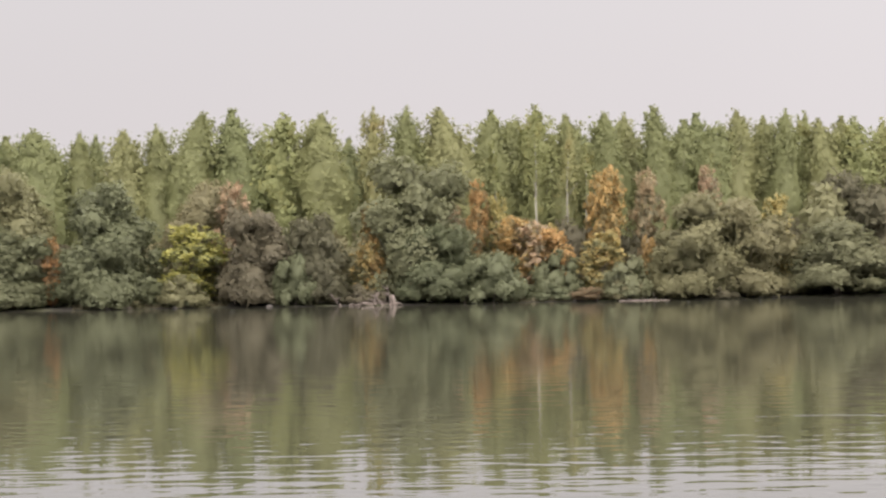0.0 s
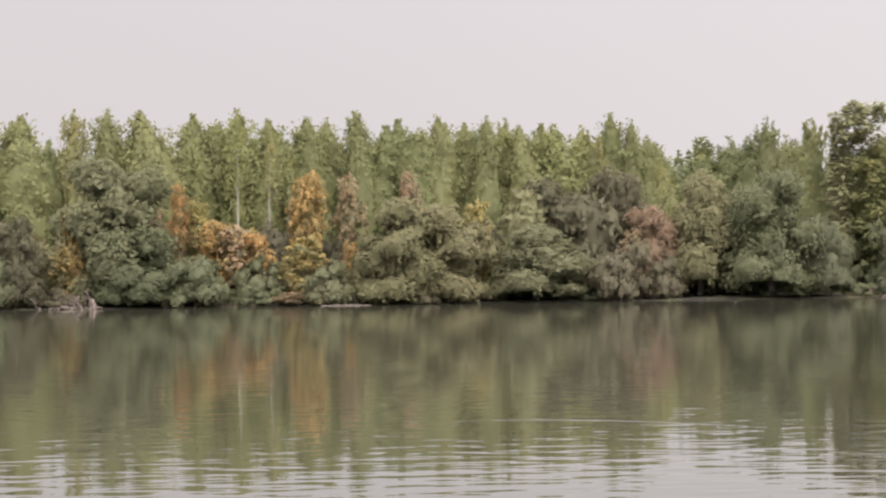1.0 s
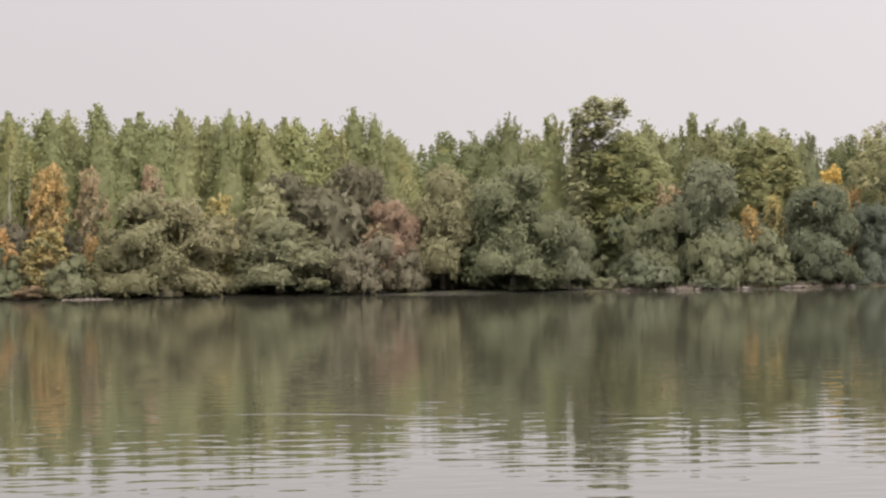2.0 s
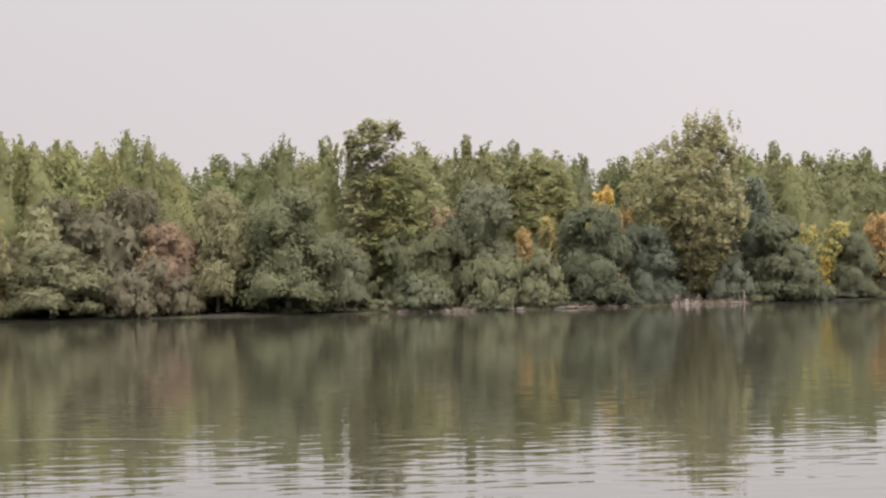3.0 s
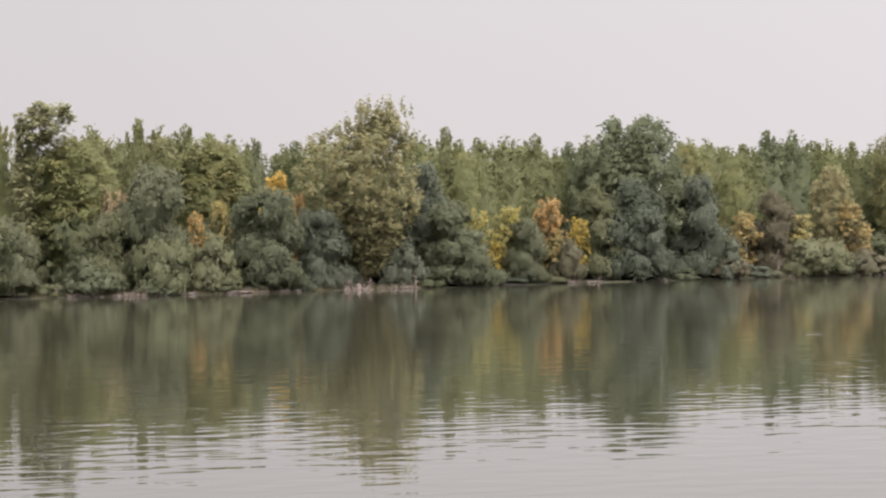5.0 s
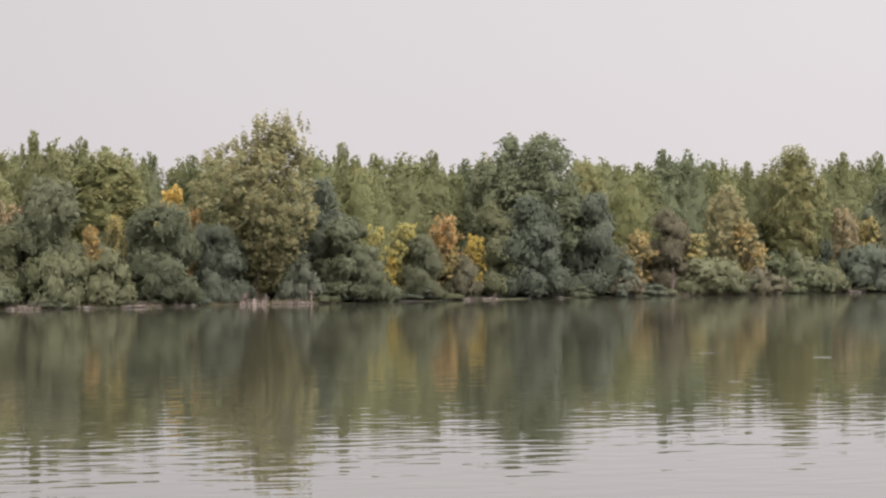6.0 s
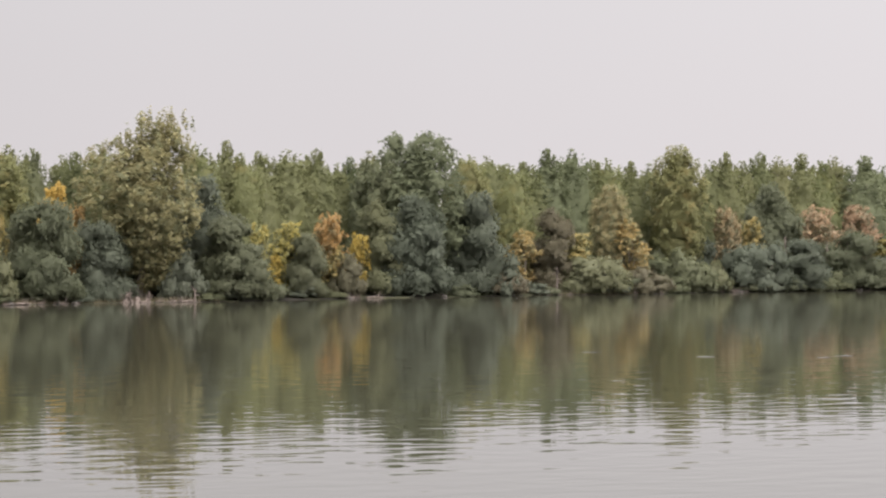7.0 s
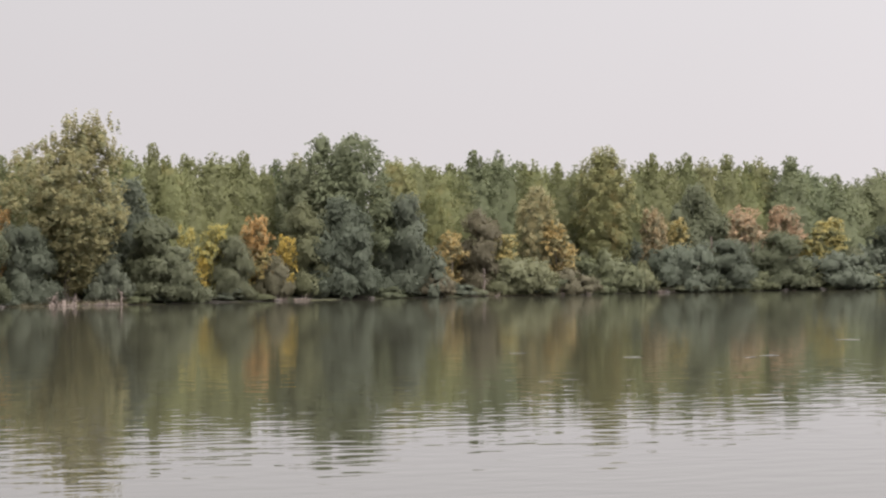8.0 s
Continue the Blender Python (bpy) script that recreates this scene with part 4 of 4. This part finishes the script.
# half-grown trees close the gaps between the willows and the poplars
FILL_X, FILL_H = [-60, 30, 38, 62, 70, 108, 116, 134, 140, 156, 164, 200, 206, 235, 260], [7.5, 7.5, 10.5, 10.5, 8.5, 8.0, 6.0, 6.0, 9.5, 9.0, 7.0, 7.0, 8.5, 7.0, 6.0]
for k in range(62):
    x = -60 + 4.9 * k + rng.uniform(-1.6, 1.6)
    y = float(bank(x)) + rng.uniform(8.0, 13)
    h = float(np.interp(x, FILL_X, FILL_H)) * rng.uniform(0.72, 1.0)
    tone = rng.choice((3, 3, 2, 0) if x < 36 else (2, 3, 3, 2) if x < 64 else (5, 5, 4, 1) if x < 160 else (5, 1, 3, 4))
    THICKET.place(k * 5 + 1, x, y, h, h * rng.uniform(0.75, 1.05), tone, "half-grown tree at the wood's edge behind the willows", "tree", "half-grown trees", rng)
# low bushes in the open stretches of the bank
for k in range(74):
    x = -60 + 4.3 * k + rng.uniform(-1.8, 1.8)
    stretch = 66 < x < 98 or 110 < x < 134 or x > 152 or 14 < x < 20 or -30 < x < -20
    if not stretch and k % 4:
        continue
    v, w = rng.uniform(1.2, 2.6), rng.uniform(2.4, 4.8) * (1.3 if x > 182 else 1.0)
    BUSH.place(k * 3, x, float(bank(x)) + v, w * rng.uniform(0.3, 0.48), w, rng.choice((1, 1, 2, 3) if x < 40 else (1, 5, 5, 4)), "low overhanging bush with twigs near the water", "bush", "waterline bushes", rng)


# ---- the waterline: driftwood, stumps, dead branches, stones, grass ----
def bent(rng, start, end, k, sway):
    s, t = Vector(start), Vector(end)
    return [s.lerp(t, i / k) + Vector((rng.uniform(-1, 1), rng.uniform(-1, 1), rng.uniform(-0.5, 0.5))) * sway * (0 < i) for i in range(k + 1)]


def driftwood_log(x, v, length, r, turn, seed):
    rng = random.Random(seed)
    y = float(bank(x)) + v
    root = tree_root("driftwood_log")
    root.matrix_basis = pose(x, y, max(ground_at(x, y), -0.05), 0, 0, turn)
    a, f = tube(bent(rng, (-length / 2, 0, r * 0.6), (length / 2, 0, r * 0.9), 7, r * 0.3), [r * (1.15 - 0.09 * i) for i in range(8)], 9, 0.14, rng)
    part_mesh("trunk", mesh_from("trunk", a, f, DRIFTWOOD, True), root)
    for k in range(3):
        p = rng.uniform(-0.35, 0.4) * length
        a, f = tube(bent(rng, (p, 0, r * 0.8), (p + rng.uniform(-0.3, 0.5), rng.uniform(-0.4, 0.4), r + rng.uniform(0.25, 0.7)), 3, 0.05), [r * 0.35, r * 0.28, r * 0.2, r * 0.08], 6, 0.1, rng)
        part_mesh("branch_stub", mesh_from("branch_stub", a, f, DRIFTWOOD, True), root)
    return tagged(root, "bleached driftwood log lying on the muddy bank", "log", "driftwood")


def dead_branch(x, v, high, lean, seed):
    rng = random.Random(seed)
    y = float(bank(x)) + v
    root = tree_root("dead_branch")
    root.matrix_basis = pose(x, y, max(ground_at(x, y), -0.1) - 0.1)
    tip = (lean * high, 0.2, high)
    a, f = tube(bent(rng, (0, 0, 0), tip, 6, 0.05), [(0.13 - 0.016 * i) * (1 + 0.1 * high) for i in range(7)], 7, 0.12, rng)
    part_mesh("stem", mesh_from("stem", a, f, DRIFTWOOD, True), root)
    for k in range(5):
        p = Vector(tip) * rng.uniform(0.3, 0.9)
        q = p + Vector((rng.uniform(-0.7, 0.7), rng.uniform(-0.4, 0.4), rng.uniform(0.0, 0.7)))
        a, f = tube(bent(rng, p, q, 4, 0.04), [0.07, 0.055, 0.042, 0.03, 0.014], 5, 0.1, rng)
        part_mesh("twig", mesh_from("twig", a, f, DRIFTWOOD, True), root)
    return tagged(root, "bare pale dead branch sticking out of the bank", "dead branch", "dead branches")


SNAGS = [
    (-5.8, 253.3, 1.3, 1.0, 0), (163.4, 285.5, 3.3, 1.3, 0),
    (191.2, 290.8, 1.9, 1.4, 0), (194.4, 293.0, 3.5, 1.4, 0), (200.0, 294.7, 5.6, 1.5, 0), (203.6, 296.1, 6.9, 1.5, 0),
    (210.4, 296.6, 6.3, 1.5, 0), (213.3, 296.8, 7.4, 1.5, 0),
]

for i, (x, y, h, w, tone) in enumerate(SNAGS):
    dead_branch(x, y - float(bank(x)), h, rng.uniform(-0.12, 0.12), 300 + i)


def stump(x, v, high, r, seed):
    rng = random.Random(seed)
    y = float(bank(x)) + v
    root = tree_root("tree_stump")
    root.matrix_basis = pose(x, y, max(ground_at(x, y), -0.1) - 0.08, rng.uniform(-8, 8), rng.uniform(-12, 12), rng.uniform(0, 360))
    a, f = tube([(0, 0, 0), (0, 0, high * 0.2), (0.02, 0, high * 0.6), (0.05, 0.02, high)], [r * 1.5, r * 1.1, r, r * 0.8], 10, 0.16, rng)
    part_mesh("trunk", mesh_from("trunk", a, f, DRIFTWOOD, True), root)
    for k in range(5):
        ang = k * 1.26 + rng.uniform(-0.3, 0.3)
        a, f = tube(bent(rng, (math.cos(ang) * r * 0.7, math.sin(ang) * r * 0.7, high * 0.25), (math.cos(ang) * r * 3.5, math.sin(ang) * r * 3.5, -0.02), 3, 0.03), [r * 0.5, r * 0.4, r * 0.28, r * 0.12], 6, 0.1, rng)
        part_mesh("root", mesh_from("root", a, f, DRIFTWOOD, True), root)
    return tagged(root, "weathered pale tree stump with bare roots", "stump", "stumps")


def stone(x, v, size, seed):
    rng = random.Random(seed)
    y = float(bank(x)) + v
    bm = bmesh.new()
    bmesh.ops.create_icosphere(bm, subdivisions=2, radius=size)
    off = Vector((seed * 3.1, seed * 1.7, 0))
    for q in bm.verts:
        q.co *= 1 + 0.45 * noise.noise(q.co / size * 1.3 + off)
        q.co.z *= 0.6
        q.co.x *= 1.3
    me = bpy.data.meshes.new("stone")
    bm.to_mesh(me)
    bm.free()
    me.materials.append(STONE)
    ob = new("stone", me)
    ob.matrix_basis = pose(x, y, max(ground_at(x, y), -0.08) + size * 0.12, 0, 0, rng.uniform(0, 360))
    return tagged(ob, "pale grey stone at the waterline", "stone", "stones on the bank")


for i, (x, v, n, r, turn) in enumerate([(-6.4, 1.0, 2.4, 0.13, 25), (70.8, 0.4, 1.6, 0.14, 5), (76.1, 2.0, 3.2, 0.12, 35), (87.4, 0.3, 2.2, 0.15, -4), (101.5, 0.2, 2.0, 0.16, 6), (106.9, 0.5, 2.4, 0.12, -5), (133.9, 0.6, 2.0, 0.12, 12), (131.0, 0.3, 1.3, 0.13, 14), (175.6, 0.4, 3.2, 0.14, 4), (192.5, 0.5, 2.4, 0.14, 12), (-30.0, 0.3, 2.6, 0.12, -6)]):
    driftwood_log(x, v, n, r, turn, 100 + i)
# heaps of broken sticks and short drifted pieces
for i, (x, span, n) in enumerate([(-6.8, 3.0, 6), (12.0, 4.0, 5), (70.5, 4.0, 6), (75.5, 4.0, 7), (80.5, 5.0, 8), (88.0, 5.0, 7), (93.5, 3.0, 4), (101.9, 2.6, 8), (106.4, 4.2, 9), (132.8, 5.0, 9), (164.0, 6.0, 5), (178.0, 5.0, 7), (192.0, 4.0, 5), (214.0, 8.0, 5)]):
    for k in range(n):
        driftwood_log(x + rng.uniform(-0.5, 0.5) * span, rng.uniform(0.05, 0.8), rng.uniform(0.45, 1.3), rng.uniform(0.05, 0.11), rng.uniform(-70, 70), 500 + 20 * i + k)
floating = driftwood_log(18.2, -0.9, 4.6, 0.08, 3, 130)
tagged(floating, "long pale log floating beside the bank", "log", "driftwood")
for i, (x, v, h, lean) in enumerate([(-9.4, 0.5, 1.1, -0.9), (-8.2, 0.4, 0.9, 0.9), (-6.6, 0.3, 1.3, 0.5), (-5.6, 0.4, 1.0, -0.7), (100.3, -0.1, 1.1, 0.6), (101.4, -0.1, 1.2, -0.5), (102.6, -0.1, 1.0, 0.7), (-8.6, 2.0, 1.9, -0.5), (1.8, 0.4, 0.9, 0.6), (2.7, 0.4, 0.9, -0.6), (68.2, 1.0, 0.9, 0.5), (108.6, 0.4, 1.4, 0.12), (174.0, 1.0, 1.9, 0.5), (78.0, 1.6, 1.7, 0.6), (191.3, 2.0, 2.6, 0.1), (196.0, 3.0, 3.2, -0.2), (-4.8, 1.2, 1.8, -0.2), (84.0, 1.2, 1.3, -0.5)]):
    dead_branch(x, v, h, lean, 150 + i)
for i, (x, v, h, r) in enumerate([(-4.5, 0.3, 1.0, 0.22), (100.7, 0.2, 0.5, 0.22), (102.0, 0.1, 0.65, 0.26), (103.1, 0.2, 0.45, 0.2)]):
    stump(x, v, h, r, 170 + i)
for i, (x, v, size) in enumerate([(12.1, 0.6, 0.3), (-30.8, 0.2, 0.3), (-24.6, 0.2, 0.28), (79.1, 0.5, 0.4), (79.9, 0.4, 0.28), (82.0, 0.4, 0.33), (86.5, 0.6, 0.36), (94.4, 0.2, 0.3), (92.6, 0.3, 0.24), (130.8, 0.5, 0.4), (192.8, 0.3, 0.34), (213.8, 0.2, 0.4), (221.2, 0.2, 0.36), (225.5, 0.2, 0.3), (74.0, 0.4, 0.26), (72.6, 0.5, 0.22), (-16.0, 0.3, 0.26), (144.0, 0.4, 0.3)]):
    stone(x, v, size, 190 + i)
AUTUMN.place(2, 13.0, float(bank(13.0)) + 0.4, 1.3, 3.2, 2, "low rust-brown bush at the water's edge", "bush", "autumn trees", rng)


def bank_grass():
    """Dry pale grass along the open stretches of the bank, thousands of thin blades."""
    rs = np.random.RandomState(5)
    spots = np.concatenate([rs.uniform(5, 14, 1500), rs.uniform(66, 112, 4200), rs.uniform(160, 174, 2200), rs.uniform(-34, -20, 900)])
    v = rs.gamma(2.0, 0.8, len(spots)) + 0.25
    y = bank(spots) + v
    z = land(spots, v)
    base = np.stack([spots, y, z], 1)
    h = rs.uniform(0.18, 0.55, (len(spots), 1))
    lean = rs.normal(0, 0.35, (len(spots), 2)) * h
    wide = rs.normal(0, 1, (len(spots), 2))
    wide = wide / np.linalg.norm(wide, axis=1, keepdims=True) * 0.035
    w3 = np.concatenate([wide, np.zeros((len(spots), 1))], 1)
    tip = base + np.concatenate([lean, h], 1)
    verts = np.stack([base - w3, base + w3, tip], 1).reshape(-1, 3)
    faces = np.arange(len(verts)).reshape(-1, 3)
    ob = new("bank_grass", mesh_from("bank_grass", verts.tolist(), faces.tolist(), GRASS))
    return tagged(ob, "thin dry pale grass on the muddy bank", "grass", kind="stuff")


bank_grass()


def far_woods():
    """The wood goes on behind the plantation: a deep bank of foliage with an uneven top."""
    rs = np.random.RandomState(9)
    n = 42000
    x = rs.uniform(-160, 380, n)
    v = rs.uniform(48, 78, n)
    top = 7.5 + 1.6 * np.sin(x * 0.31) * np.sin(x * 0.11 + 1) + 0.9 * np.sin(x * 0.9 + v)
    z = top * rs.random(n) ** 0.7
    pos = np.stack([x, bank(x) + v, z + 1.1], 1)
    ob = new("far_woods", leaves("far_woods", pos, np.tile([0.0, -0.7, 0.5], (n, 1)), 1.0, rs, 0.1, LEAF["poplar"][2]))
    return tagged(ob, "dense green wood behind the poplar rows", "woods", kind="stuff")


far_woods()


def wake(points, wide, high, broken=0.45):
    """A low smooth ridge of water along points, more or less broken."""
    pts = [Vector((x, y, 0)) for x, y in points]
    verts, faces = [], []
    prof = [(-0.5, -0.004), (-0.25, 0.45), (0, 1.0), (0.25, 0.45), (0.5, -0.004)]
    for i, q in enumerate(pts):
        way = (pts[min(i + 1, len(pts) - 1)] - pts[max(i - 1, 0)]).normalized()
        side = Vector((-way.y, way.x, 0))
        fade = math.sin(math.pi * (i + 0.4) / (len(pts) - 0.2)) ** 0.5
        fade *= 1 - broken + broken * math.sin(i * 2.1 + q.x)
        for s, h in prof:
            verts.append(q + side * s * wide + Vector((0, 0, h * high * fade)))
    for i in range(len(pts) - 1):
        for k in range(4):
            faces.append((i * 5 + k, i * 5 + k + 1, i * 5 + k + 6, i * 5 + k + 5))
    ob = new("ripple_line", mesh_from("ripple_line", verts, faces, WATER, True))
    return tagged(ob, "thin bright line of ripples on the calm water", "ripple", "ripple lines")


rng = random.Random(77)
wake([(9.4 + 0.36 * i, 84.3 + 0.5 * math.sin(i * 0.17) - 0.0085 * i * i + rng.uniform(-0.12, 0.12)) for i in range(25)], 0.5, 0.011)
for x, y, long in ((74.0, 125.7, 1.1), (75.9, 117.5, 0.9), (80.6, 114.0, 0.6), (82.8, 115.2, 0.9), (100.8, 132.6, 1.7)):
    across = Vector((y, -x, 0)).normalized() * long
    wake([(x + across.x * (i / 6 - 0.5), y + across.y * (i / 6 - 0.5) + rng.uniform(-0.06, 0.06)) for i in range(7)], 1.4, 0.028, 0.2)
